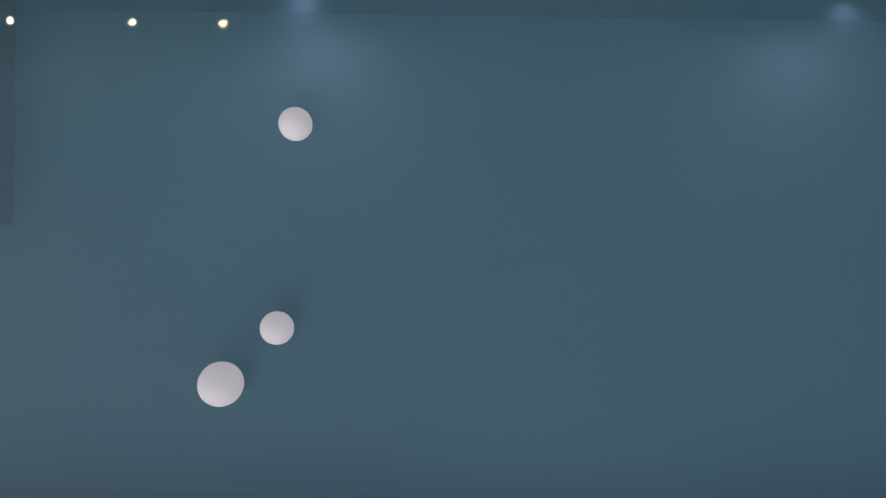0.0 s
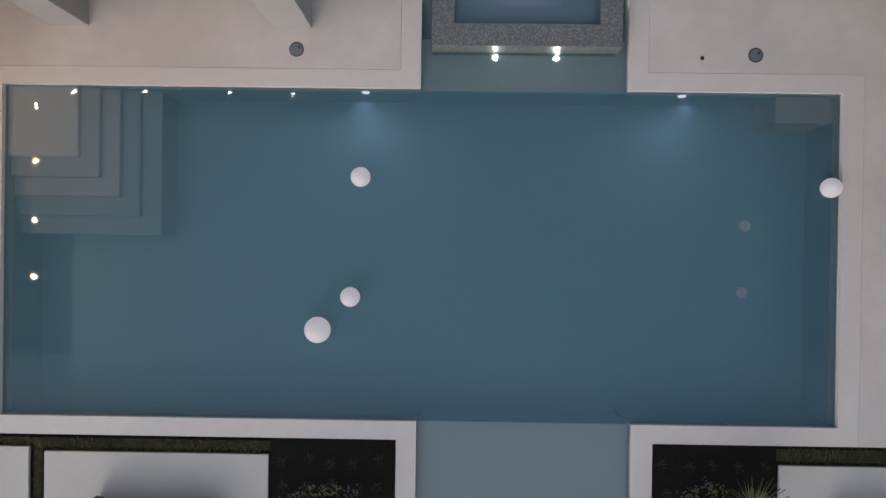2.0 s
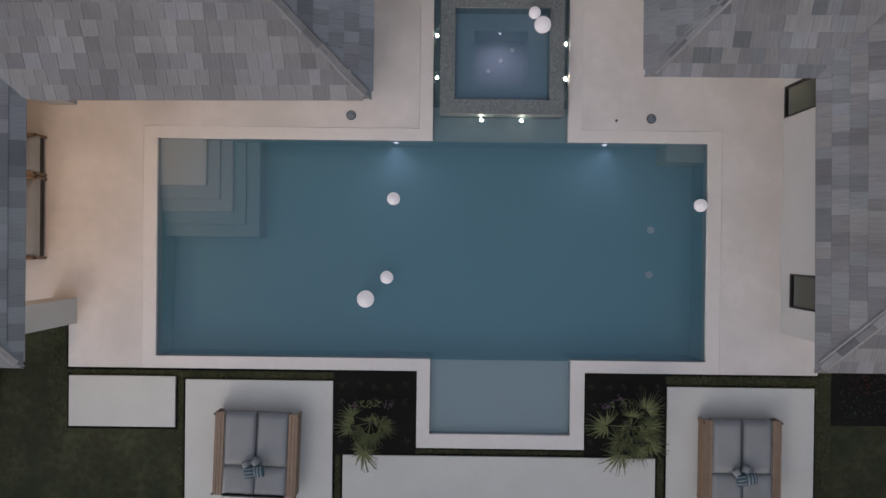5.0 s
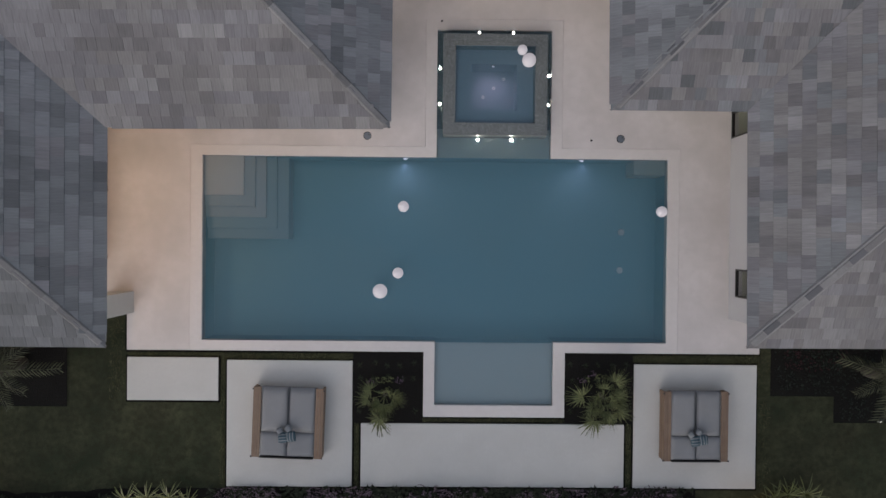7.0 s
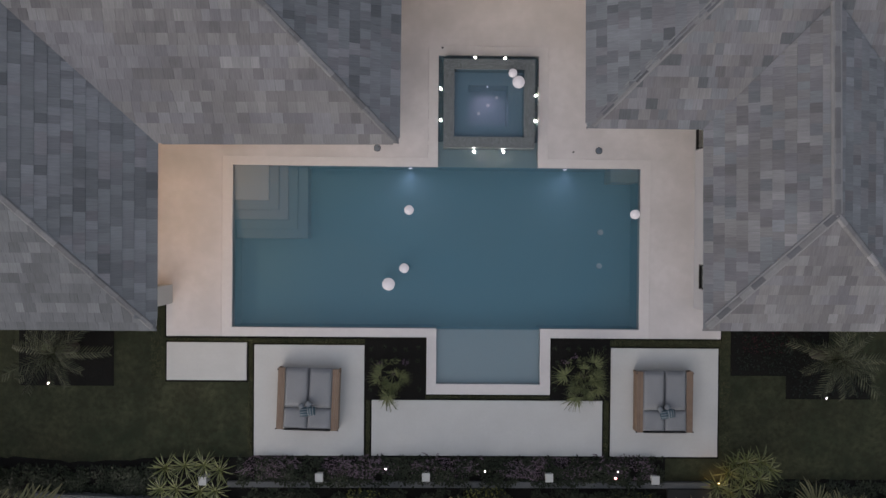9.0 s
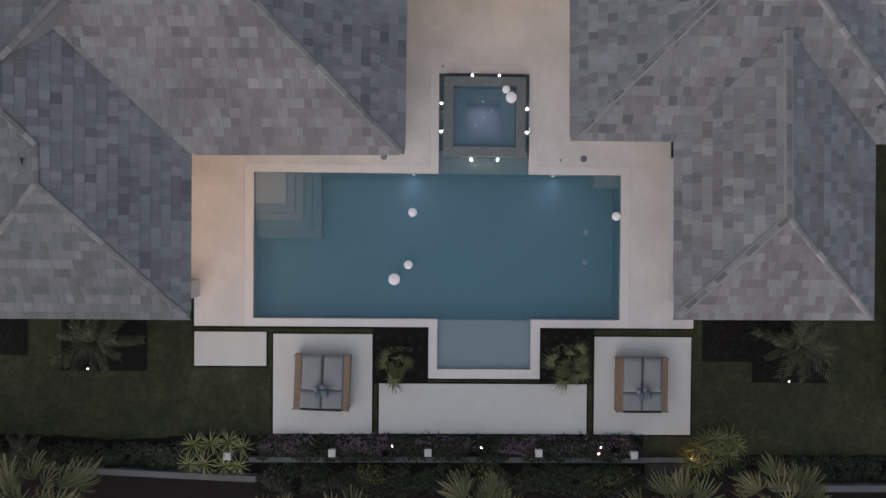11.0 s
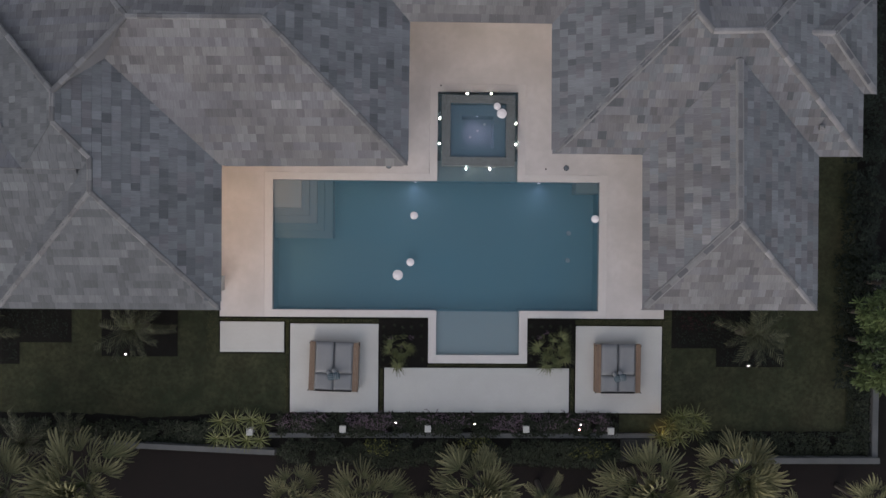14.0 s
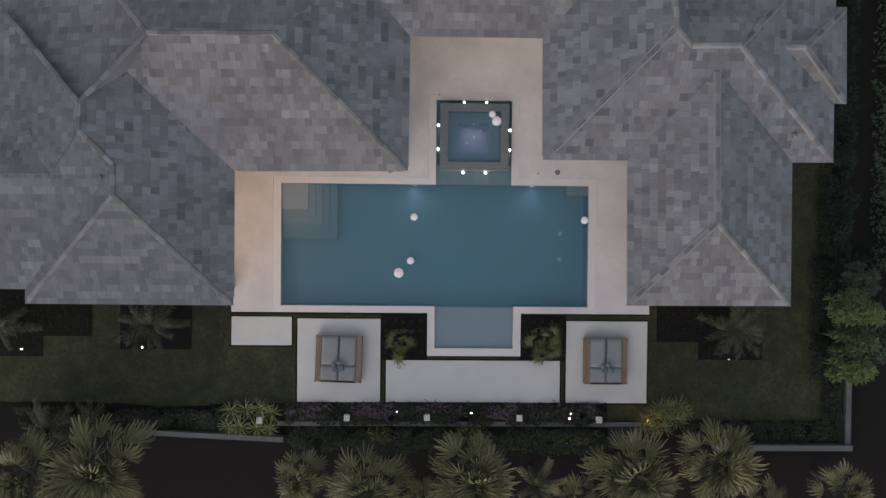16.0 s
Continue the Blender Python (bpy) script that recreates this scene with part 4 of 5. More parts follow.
# pipe vents on the roof
for x, y, z in ((-13.33, 3.57, 3.958), (12.32, 3.92, 3.386)):
    v = part("roof_vent", Geo().ring([(0.045, -0.15), (0.045, 0.11), (0.024, 0.115)], 16, x, y, cap=False), M_MORTAR, house, "round pipe vent")
    v.location.z = z
    part("vent_hole", Geo().ring([(0.026, 0.09), (0.01, 0.091)], 16, x, y), M_FRAME, v, "dark open pipe end")
    part("flashing", Geo().box(x - 0.08, x + 0.08, y - 0.08, y + 0.08, -0.06, 0.06), M_MORTAR, v, "pale square flashing", 0.02)


# ---------------------------------------------------------------- daybeds
def pad_box(g, x0, x1, y0, y1, z0, z1, puff=0.03, n=8, tilt=0.0):
    """A soft cushion: a grid-topped box whose top swells and edges round off; tilt raises the low-y end."""
    top, rim = [], []
    for j in range(n + 1):
        for i in range(n + 1):
            a, b = i / n, j / n
            x, y = x0 + (x1 - x0) * a, y0 + (y1 - y0) * b
            e = min(a, 1 - a, b, 1 - b) * n
            swell = puff * (math.sin(math.pi * a) * math.sin(math.pi * b)) ** 0.4 - (0.03 if e == 0 else 0.0)
            swell += 0.008 * noise.noise((x * 5, y * 5, 3.1))
            lift = tilt * (1 - b)
            top.append((x, y, z1 + swell + lift))
    base = len(g.v)
    g.v.extend(top)
    for j in range(n):
        for i in range(n):
            a = base + j * (n + 1) + i
            g.f.append((a, a + 1, a + n + 2, a + n + 1))
    border = [i for i in range(n + 1)] + [n + (n + 1) * j for j in range(1, n + 1)] + [(n + 1) * n + i for i in range(n - 1, -1, -1)] + [(n + 1) * j for j in range(n - 1, 0, -1)]
    low = len(g.v)
    for k in border:
        x, y, z = top[k]
        g.v.append((x, y, z - (z1 - z0) + 0.03))
    m = len(border)
    for k in range(m):
        q = (k + 1) % m
        g.f.append((base + border[q], base + border[k], low + k, low + q))
    g.f.append(tuple(low + k for k in range(m)))


def pillow(name, x, y, z, turn, lean, size, mat, parent, stripes=False):
    g = Geo()
    n = 8
    pts, faces = [], []
    for side in (1, -1):
        for j in range(n + 1):
            for i in range(n + 1):
                a, b = 2 * i / n - 1, 2 * j / n - 1
                k = ((1 - a * a) * (1 - b * b)) ** 0.45
                pinch = 1 - 0.10 * (abs(a * b)) + 0.03 * k
                pts.append((size * a * pinch, size * b * pinch, side * 0.075 * k))
    for s in (0, 1):
        for j in range(n):
            for i in range(n):
                a = s * (n + 1) ** 2 + j * (n + 1) + i
                q = (a, a + 1, a + n + 2, a + n + 1)
                faces.append(q if s == 0 else q[::-1])
    g.grid(pts, faces)
    p = part(name, g, mat, parent, smooth=True, at=pose(x, y, z, lean, 0, turn))
    if stripes:
        for k in (-0.55, 0.0, 0.55):
            g = Geo()
            m = 10
            for i in range(m):
                row = []
                for a in (2 * i / m - 1, 2 * (i + 1) / m - 1):
                    for b in (k - 0.1, k + 0.1):
                        h = 0.075 * ((1 - a * a) * (1 - b * b)) ** 0.45 + 0.004
                        row.append((size * a * 0.96, size * b * 0.98, h))
                g.face([row[0], row[2], row[3], row[1]])
            part("stripe", g, M_PILLOW_W, p, "pale woven stripe", smooth=True)
    return p


def daybed(x, y, label, turn=0.0, width=1.0):
    """Local axes: head (raised backs) towards -y; 1.80 wide, 1.82 long."""
    t = thing("daybed", label, "daybed", "daybeds", pose(x, y, 0.0, 0, 0, turn) @ Matrix.Diagonal((width, 1, 1, 1)))
    for sx in (-1, 1):
        for k in range(3):
            w = 0.064
            x0 = sx * 0.90 - (w if sx > 0 else 0) - sx * k * (w + 0.005)
            part("arm_board", Geo().box(x0, x0 + w, -0.91, 0.90, 0.34, 0.37), M_WOOD, t, bevel=0.004)
        for k in range(3):
            xs = sx * 0.885
            part("side_board", Geo().box(xs - 0.015, xs + 0.015, -0.90, 0.89, 0.06 + k * 0.095, 0.15 + k * 0.095), M_WOOD, t, bevel=0.003)
        for yy in (-0.88, 0.80):
            part("leg", Geo().box(sx * 0.86 - 0.03, sx * 0.86 + 0.03, yy, yy + 0.06, 0.0, 0.338), M_WOOD, t, bevel=0.003)
            part("corner_cap", Geo().box(sx * 0.905 - 0.02, sx * 0.905 + 0.02, yy * 1.035, yy * 1.035 + 0.04, 0.371, 0.385), M_FRAME, t, "dark metal corner")
    part("base", Geo().box(-0.68, 0.68, -0.88, 0.86, 0.06, 0.24), M_WOOD, t, bevel=0.005)
    part("head_rail", Geo().box(-0.68, 0.68, -0.91, -0.885, 0.26, 0.42), M_FRAME, t, "dark metal rail")
    for x0, x1 in ((-0.685, -0.007), (0.007, 0.685)):
        g = Geo()
        pad_box(g, x0, x1, -0.25, 0.90, 0.24, 0.37, 0.006)
        part("seat_cushion", g, M_CUSHION, t, "grey canvas seat cushion", smooth=True)
        g = Geo()
        pad_box(g, x0, x1, -0.86, -0.27, 0.25, 0.38, 0.006, tilt=0.03)
        part("back_cushion", g, M_CUSHION, t, "grey canvas back cushion", smooth=True)
    part("piping", Geo().box(-0.006, 0.006, -0.86, 0.885, 0.33, 0.385), M_PIPING, t, "dark seam between the cushions")
    pillow("pillow", -0.17, -0.19, 0.45, 35, -12, 0.085, M_PILLOW_W, t)
    pillow("pillow", 0.05, -0.13, 0.46, 60, -8, 0.095, M_PILLOW_W, t)
    pillow("striped_pillow", -0.07, -0.34, 0.49, 8, -10, 0.135, M_PILLOW_T, t, True)
    pillow("striped_pillow", 0.13, -0.30, 0.52, -82, 8, 0.135, M_PILLOW_T, t, True)
    return t


daybed(-3.75, -4.47, "teak daybed with grey cushions and striped pillows", -1.8)
daybed(6.77, -4.50, "teak daybed with grey cushions and teal pillows", 0.0, 0.93)


def lounge(x0, x1, y0, y1, label):
    """A low teak-framed seat under the eaves, its front edge towards +x."""
    t = thing("lounge_seat", label, "lounge seat", "lounge seats", pose(x0, y0, 0.0))
    w, d = x1 - x0, y1 - y0
    part("base", Geo().box(0.03, w - 0.03, 0.03, d - 0.03, 0.1, 0.26), M_WOOD, t, bevel=0.005)
    part("front_board", Geo().box(w - 0.03, w - 0.012, 0.07, d - 0.07, 0.10, 0.25), M_FRAME, t, "thin dark front rail", 0.004)
    for ya in (0.0, d - 0.07):
        part("arm_board", Geo().box(0.0, w + 0.01, ya, ya + 0.07, 0.38, 0.42), M_WOOD, t, bevel=0.004)
        part("corner_cap", Geo().box(w - 0.03, w + 0.035, ya + 0.02, ya + 0.05, 0.421, 0.435), M_FRAME, t, "dark metal corner")
        for xa in (0.0, w - 0.07):
            part("leg", Geo().box(xa, xa + 0.06, ya + 0.005, ya + 0.065, 0.0, 0.38), M_WOOD, t, bevel=0.003)
    g = Geo()
    pad_box(g, 0.04, w + 0.005, 0.055, d - 0.055, 0.26, 0.41)
    part("seat_cushion", g, M_CUSHION, t, "grey canvas seat cushion", smooth=True)


lounge(-9.55, -8.53, -0.31, 1.50, "teak lounge seat with a grey cushion under the eaves")
lounge(-9.55, -8.54, 1.52, 2.42, "narrow teak lounge seat with a grey cushion under the eaves")

# ---------------------------------------------------------------- planting
def leaf(g, base, d, up, length, width, droop=0.3, seg=3, fold=0.15):
    """A tapered, drooping leaf blade as a strip of quads."""
    d = d.normalized()
    side = d.cross(up)
    if side.length < 1e-3:
        side = Vector((1, 0, 0))
    side.normalize()
    p = Vector(base)
    n0 = len(g.v)
    for k in range(seg + 1):
        f = k / seg
        w = width * (0.35 + 1.3 * f * (1 - f) ** 0.7 if f < 1 else 0.05)
        g.v.append(tuple(p - side * w))
        g.v.append(tuple(p + side * w))
        d = (d + Vector((0, 0, -1)) * droop / seg).normalized()
        p = p + d * (length / seg)
    for k in range(seg):
        a = n0 + 2 * k
        g.f.append((a, a + 1, a + 3, a + 2))


def fan_frond_mesh(seed, size, mat, stalk=0.45, rays=15, spread=88, split=0.55, blade=0.56, sharp=0.35, droop=0.6, fold=0.25, blunt=0.08):
    """A pleated fan-shaped palm leaf, fused near the hub and split into drooping fingers, on its stalk along +x."""
    r = random.Random(seed)
    g = Geo()
    leaf(g, (0, 0, 0), Vector((1, 0, 0.1)), Vector((0, 0, 1)), stalk * size * 1.05, 0.014, 0.1, 2)
    cx = stalk * size
    half = radians(spread) / (rays - 1)
    for k in range(rays):
        a = radians(-spread + 2 * spread * k / (rays - 1)) + r.uniform(-0.02, 0.02)
        L = size * blade * (1 - 0.22 * abs(a) / radians(spread)) * r.uniform(0.86, 1.06)
        sag, pleat, bend = r.uniform(0.3, 1.0) * droop, 0.012 * size * (1 if k % 2 else -1), r.uniform(-0.12, 0.12)
        cut = split * r.uniform(0.85, 1.1)
        n0 = len(g.v)
        for f in (0.04, cut, cut + (1 - cut) * 0.45, cut + (1 - cut) * (1 - sharp * 0.6), 1.0):
            q = max(0.0, (f - cut) / (1 - cut))
            w = half * L * f if q == 0 else half * L * cut * (blunt if f == 1.0 else 1 - 0.25 * q)
            aa = a + bend * q * q
            z = 0.02 + fold * L * f * abs(math.sin(a)) - sag * L * f ** 3
            x, y = cx + L * f * math.cos(aa), L * f * math.sin(aa) * (1 - 0.12 * f)
            sx, sy = -math.sin(aa) * w * 0.97, math.cos(aa) * w * 0.97
            g.v.extend([(x - sx, y - sy, z - pleat * f), (x + sx, y + sy, z + pleat * f)])
        for q in range(4):
            c = n0 + 2 * q
            g.f.append((c, c + 1, c + 3, c + 2))
    return g.mesh("frond", mat)


def feather_frond_mesh(seed, size, mat):
    r = random.Random(seed)
    g = Geo()
    p, d = Vector((0, 0, 0)), Vector((1, 0, 0.25)).normalized()
    n = 17
    for k in range(n):
        for s in (-1, 1):
            L = size * 0.25 * (1 - 0.55 * abs(k / n - 0.35)) * r.uniform(0.85, 1.1)
            leaf(g, p, d * 0.75 + Vector((0, s, r.uniform(-0.1, 0.25))), Vector((0, 0, 1)), L, size * 0.017, 0.6, 2)
        q = p + d * (size / n)
        g.face([p + Vector((0, -0.008, 0)), q + Vector((0, -0.008, 0)), q + Vector((0, 0.008, 0)), p + Vector((0, 0.008, 0))])
        p = q
        d = (d + Vector((0, 0, -0.055))).normalized()
    return g.mesh("frond", mat)


def palm(name, x, y, height, meshes, count, scale, label, seed, group="", low=-12, high=72, trunk=0.11, lean=(0, 0), loose=0):
    r = random.Random(seed)
    t = thing(name, label, "palm", group, pose(x, y, -0.03))
    rows = [(trunk * (1.35 - 0.4 * k / 8 + 0.06 * (k % 2)), height * k / 8) for k in range(9)]
    g = Geo().ring(rows, 12)
    g.v = [(vx + lean[0] * (vz / height) ** 2, vy + lean[1] * (vz / height) ** 2, vz) for vx, vy, vz in g.v]
    part("trunk", g, M_TRUNK, t, "fibrous brown trunk", smooth=True)
    for k in range(count):
        az = 360 * k * 0.382 + r.uniform(-24, 24)
        el = low + (high - low) * ((k + 0.5) / count) ** 0.9 + r.uniform(-14, 14)
        s = scale * r.uniform(0.72, 1.14)
        m = pose(lean[0], lean[1], height - 0.05 + 0.12 * k / count, 0, 0, az) @ pose(0, 0, 0, r.uniform(-18, 18), -el, r.uniform(-loose, loose)) @ pose(0, 0, 0, r.uniform(-loose, loose)) @ Matrix.Scale(s, 4)
        part("frond", r.choice(meshes), None, t, at=m)
    return t


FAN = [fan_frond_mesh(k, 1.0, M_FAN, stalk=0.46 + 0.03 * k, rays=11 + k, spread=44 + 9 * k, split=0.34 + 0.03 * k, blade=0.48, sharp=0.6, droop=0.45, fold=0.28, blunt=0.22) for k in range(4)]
FAN_Y = [fan_frond_mesh(10 + k, 1.0, M_FAN_DIM, stalk=0.60, rays=25, spread=120 - 13 * k, split=0.30, blade=0.53, sharp=1.6, droop=0.38, fold=0.1, blunt=0.03) for k in range(3)]
FEATHER = [feather_frond_mesh(20 + k, 1.0, M_FEATHER) for k in range(3)]
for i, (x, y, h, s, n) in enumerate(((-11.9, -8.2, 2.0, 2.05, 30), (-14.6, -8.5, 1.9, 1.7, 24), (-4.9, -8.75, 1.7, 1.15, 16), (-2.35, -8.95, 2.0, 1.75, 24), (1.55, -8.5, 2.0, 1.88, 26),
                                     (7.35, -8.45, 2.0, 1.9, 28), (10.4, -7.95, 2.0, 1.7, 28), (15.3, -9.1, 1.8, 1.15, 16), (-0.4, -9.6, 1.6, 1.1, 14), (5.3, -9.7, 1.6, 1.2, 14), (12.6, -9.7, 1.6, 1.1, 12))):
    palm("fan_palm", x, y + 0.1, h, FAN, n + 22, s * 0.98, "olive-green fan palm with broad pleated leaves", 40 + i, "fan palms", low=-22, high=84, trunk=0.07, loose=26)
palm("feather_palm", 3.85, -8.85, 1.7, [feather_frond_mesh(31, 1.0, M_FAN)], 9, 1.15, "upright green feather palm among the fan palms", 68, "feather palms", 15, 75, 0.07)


def young_palm(x, y, height, fronds, label, seed):
    """A short palm whose round fans stand out on long stalks: (azimuth, reach, rise) for each."""
    r = random.Random(seed)
    t = thing("young_palm", label, "palm", "young palms", pose(x, y, -0.03))
    part("trunk", Geo().ring([(0.06, 0), (0.05, height * 0.6), (0.04, height)], 10), M_TRUNK, t, "fibrous brown trunk", smooth=True)
    extra = [(r.uniform(150, 390), r.uniform(0.36, 0.60), r.uniform(25, 65)) for _ in range(6)]
    for k, (az, reach, rise) in enumerate(list(fronds) + extra):
        m = pose(0, 0, height - 0.03, 0, 0, az) @ pose(0, 0, 0, r.uniform(-25, 25), -rise, 0) @ Matrix.Scale(reach * 1.2, 4)
        part("frond", FAN_Y[k % 3], None, t, at=m)


young_palm(-1.27, -3.76, 0.36, ((153, 0.60, 22), (188, 0.62, 18), (262, 0.56, 30), (258, 0.88, -4), (352, 0.52, 28), (12, 0.46, 45), (300, 0.48, 42), (225, 0.44, 50), (95, 0.36, 62), (40, 0.40, 58)), "small fan palm in the bed beside the pool shelf", 61)
young_palm(4.38, -3.78, 0.38, ((172, 0.84, 14), (62, 0.78, 25), (100, 0.55, 40), (215, 0.62, 25), (248, 0.88, 2), (285, 0.66, 22), (320, 0.70, 18), (345, 0.58, 30), (262, 0.56, 45), (20, 0.52, 45), (140, 0.42, 60), (300, 0.40, 65)), "bushy fan palm in the bed beside the pool shelf", 62)
palm("feather_palm", -10.75, -3.05, 0.9, FEATHER, 17, 1.25, "dark feathery palm under the house eaves", 63, "feather palms", -5, 70, 0.12)
palm("feather_palm", 11.45, -3.1, 0.9, FEATHER, 19, 1.3, "dark feathery palm under the house eaves", 64, "feather palms", -5, 70, 0.12)
palm("feather_palm", -14.7, -7.2, 0.7, FEATHER, 18, 1.3, "low dark feathery palm at the bed's edge", 66, "feather palms", -5, 70, 0.1)
palm("feather_palm", -13.2, -6.9, 0.5, FEATHER, 14, 1.0, "low dark feathery palm at the bed's edge", 67, "feather palms", -5, 70, 0.1)
palm("feather_palm", -16.4, -3.2, 0.9, FEATHER, 12, 1.3, "dark feathery palm under the house eaves", 65, "feather palms", -5, 70, 0.12)


def rosette(g, x, y, z, n, length, width, r, low=5, high=75):
    for k in range(n):
        az = 2 * math.pi * k * 0.381966 + r.uniform(-0.2, 0.2)
        el = radians(low + (high - low) * k / n)
        d = Vector((math.cos(az) * math.cos(el), math.sin(az) * math.cos(el), math.sin(el)))
        leaf(g, (x, y, z), d, Vector((0, 0, 1)), length * r.uniform(0.8, 1.15), width, 0.75, 4)


def strap_plant(x, y, z, seed, length):
    r = random.Random(seed)
    t = thing("strap_leaf_plant", "spiky yellow-green strap-leaf rosette by the wall", "plant", "strap-leaf plants", pose(x, y, -0.03))
    g = Geo()
    rosette(g, 0, 0, z, 28, length, 0.018, r)
    part("leaves", g, M_STRAP, t)
    part("stem", Geo().ring([(0.03, 0), (0.025, z)], 8), M_TRUNK, t, "short brown stem")


for i, (x, y, s) in enumerate(((-7.95, -6.55, 0.50), (-7.35, -6.45, 0.52), (-6.75, -6.40, 0.50), (-6.35, -6.62, 0.48), (-8.05, -7.15, 0.46), (-7.55, -7.10, 0.5), (-6.95, -7.25, 0.52), (-6.45, -7.2, 0.45),
                               (8.35, -7.00, 0.48), (8.75, -6.65, 0.52), (8.75, -7.20, 0.46), (9.18, -6.25, 0.54), (9.22, -6.78, 0.50), (9.68, -6.28, 0.54), (9.6, -6.78, 0.50), (8.95, -6.42, 0.5), (9.95, -6.5, 0.45), (9.05, -7.05, 0.46))):
    strap_plant(x, y, 0.22 + 0.1 * (i % 3), 100 + i, s)


def shrub(name, boxes, count, size, mat, label, category, seed, height, mound=0.25, oval=False):
    """A mass of small leaves filling low mounds over rectangles of ground."""
    r = random.Random(seed)
    g = Geo()
    total = sum((b[1] - b[0]) * (b[3] - b[2]) for b in boxes)
    for x0, x1, y0, y1 in boxes:
        for _ in range(int(count * (x1 - x0) * (y1 - y0) / total)):
            x, y = r.uniform(x0, x1), r.uniform(y0, y1)
            h = height * (1 - mound + 2 * mound * noise.noise((x * 1.3, y * 1.3, seed)))
            edge = min(x - x0, x1 - x, y - y0, y1 - y)
            if oval:
                edge = 0.5 * (1 - math.hypot((2 * x - x0 - x1) / (x1 - x0), (2 * y - y0 - y1) / (y1 - y0)) + 0.35 * noise.noise((x * 2.5, y * 2.5, seed)))
                if edge < 0:
                    continue
            h *= min(1.0, 0.35 + edge * 3)
            if noise.noise((x * 2.1, y * 2.1, seed + 5)) < -0.33:
                continue
            z = h * (r.random() ** 0.45) - 0.02
            az = r.uniform(0, 6.28)
            d = Vector((math.cos(az), math.sin(az), r.uniform(-0.2, 0.9)))
            s = size * r.uniform(0.6, 1.4)
            leaf(g, (x, y, z), d, Vector((0, 0, 1)), s, s * 0.3, 0.4, 2)
    ob = part(name, g, mat, None, label)
    return tagged(ob, "", category, "", "stuff")


shrub("flowering_shrubs", [(-5.9, 6.9, -7.14, -6.27)], 7600, 0.09, M_LEAF, "dark shrubs along the garden wall", "shrubs", 3, 0.34, 0.4)
shrub("purple_blooms", [(-5.9, -4.0, -6.95, -6.22), (-3.5, -1.0, -6.95, -6.25), (-0.7, 1.3, -6.95, -6.28), (1.5, 5.0, -6.95, -6.25), (5.1, 6.7, -7.0, -6.2)], 5200, 0.050, M_PURPLE, "dusty purple blooms on the shrubs", "flowers", 4, 0.46, 0.45, True)
shrub("low_hedge", [(-5.9, -3.0, -8.2, -7.22), (-3.4, -0.2, -8.35, -7.25), (-0.6, 2.8, -8.25, -7.2), (2.3, 5.2, -8.3, -7.25), (4.4, 7.1, -8.3, -7.22)], 10500, 0.10, M_LEAF, "dark green low hedge below the wall", "hedge", 5, 0.5, 0.4, True)
shrub("golden_shrubs", [(-2.75, -1.15, -7.85, -7.22), (0.85, 2.35, -7.8, -7.15), (5.0, 6.6, -7.95, -7.3)], 900, 0.075, M_LEAF_Y, "golden-leaved shrubs among the hedge", "shrubs", 6, 0.60, 0.35, True)
shrub("low_hedge", [(-16.5, -12.4, -7.3, -6.45), (-13.4, -10.2, -7.45, -6.55), (-10.9, -8.2, -7.45, -6.55), (-9.3, -8.0, -7.4, -6.5)], 6400, 0.10, M_LEAF, "dark green low hedge beside the lawn", "hedge", 7, 0.4, 0.4, True)
shrub("low_hedge", [(10.0, 16.45, -7.82, -6.98), (15.6, 16.45, -7.0, 0.0)], 6400, 0.10, M_LEAF, "dark green low hedge beside the lawn", "hedge", 8, 0.4, 0.4)
shrub("boundary_hedge", [(15.25, 16.5, -1.0, 14.0)], 7500, 0.13, M_LEAF_DARK, "dark boundary hedge beside the lawn", "hedge", 9, 1.1, 0.3)
shrub("far_hedge", [(17.45, 20.5, -1.0, 14.0)], 7000, 0.15, M_LEAF_BLUE, "loose green hedge beyond the boundary wall", "hedge", 13, 1.0, 0.4)
shrub("dark_undergrowth", [(15.0, 17.5, -5.2, -0.2)], 3000, 0.13, M_LEAF_DARK, "dark undergrowth beneath the garden trees", "undergrowth", 10, 1.0, 0.35)
shrub("red_shrubs", [(9.2, 10.9, -3.1, -2.1)], 300, 0.055, M_RED, "dark red shrubs under the eaves", "shrubs", 11, 0.35, 0.35)
shrub("dark_shrubs", [(-18.5, -13.6, -3.5, -2.0), (-18.5, -15.5, -4.4, -3.5), (9.0, 12.4, -3.7, -1.9), (10.7, 13.1, -4.4, -3.7)], 2600, 0.075, M_LEAF_DARK, "dark shrubs under the house eaves", "shrubs", 12, 0.3, 0.35)
r = random.Random(88)
g = Geo()
for x0 in (-1.95, 3.60):
    for row in range(3):
        for k in range(5):
            if row < 2 or k in (0, 4):
                rosette(g, x0 + 0.36 * k + r.uniform(-0.05, 0.05), -3.02 - 0.36 * row - (0.5 if row == 2 else 0) + r.uniform(-0.04, 0.04), -0.03, 11, 0.11, 0.012, r, 15, 70)
tagged(part("ground_cover", g, M_LEAF, None, "small dark tufts planted in the mulch"), "", "ground cover", "", "stuff")
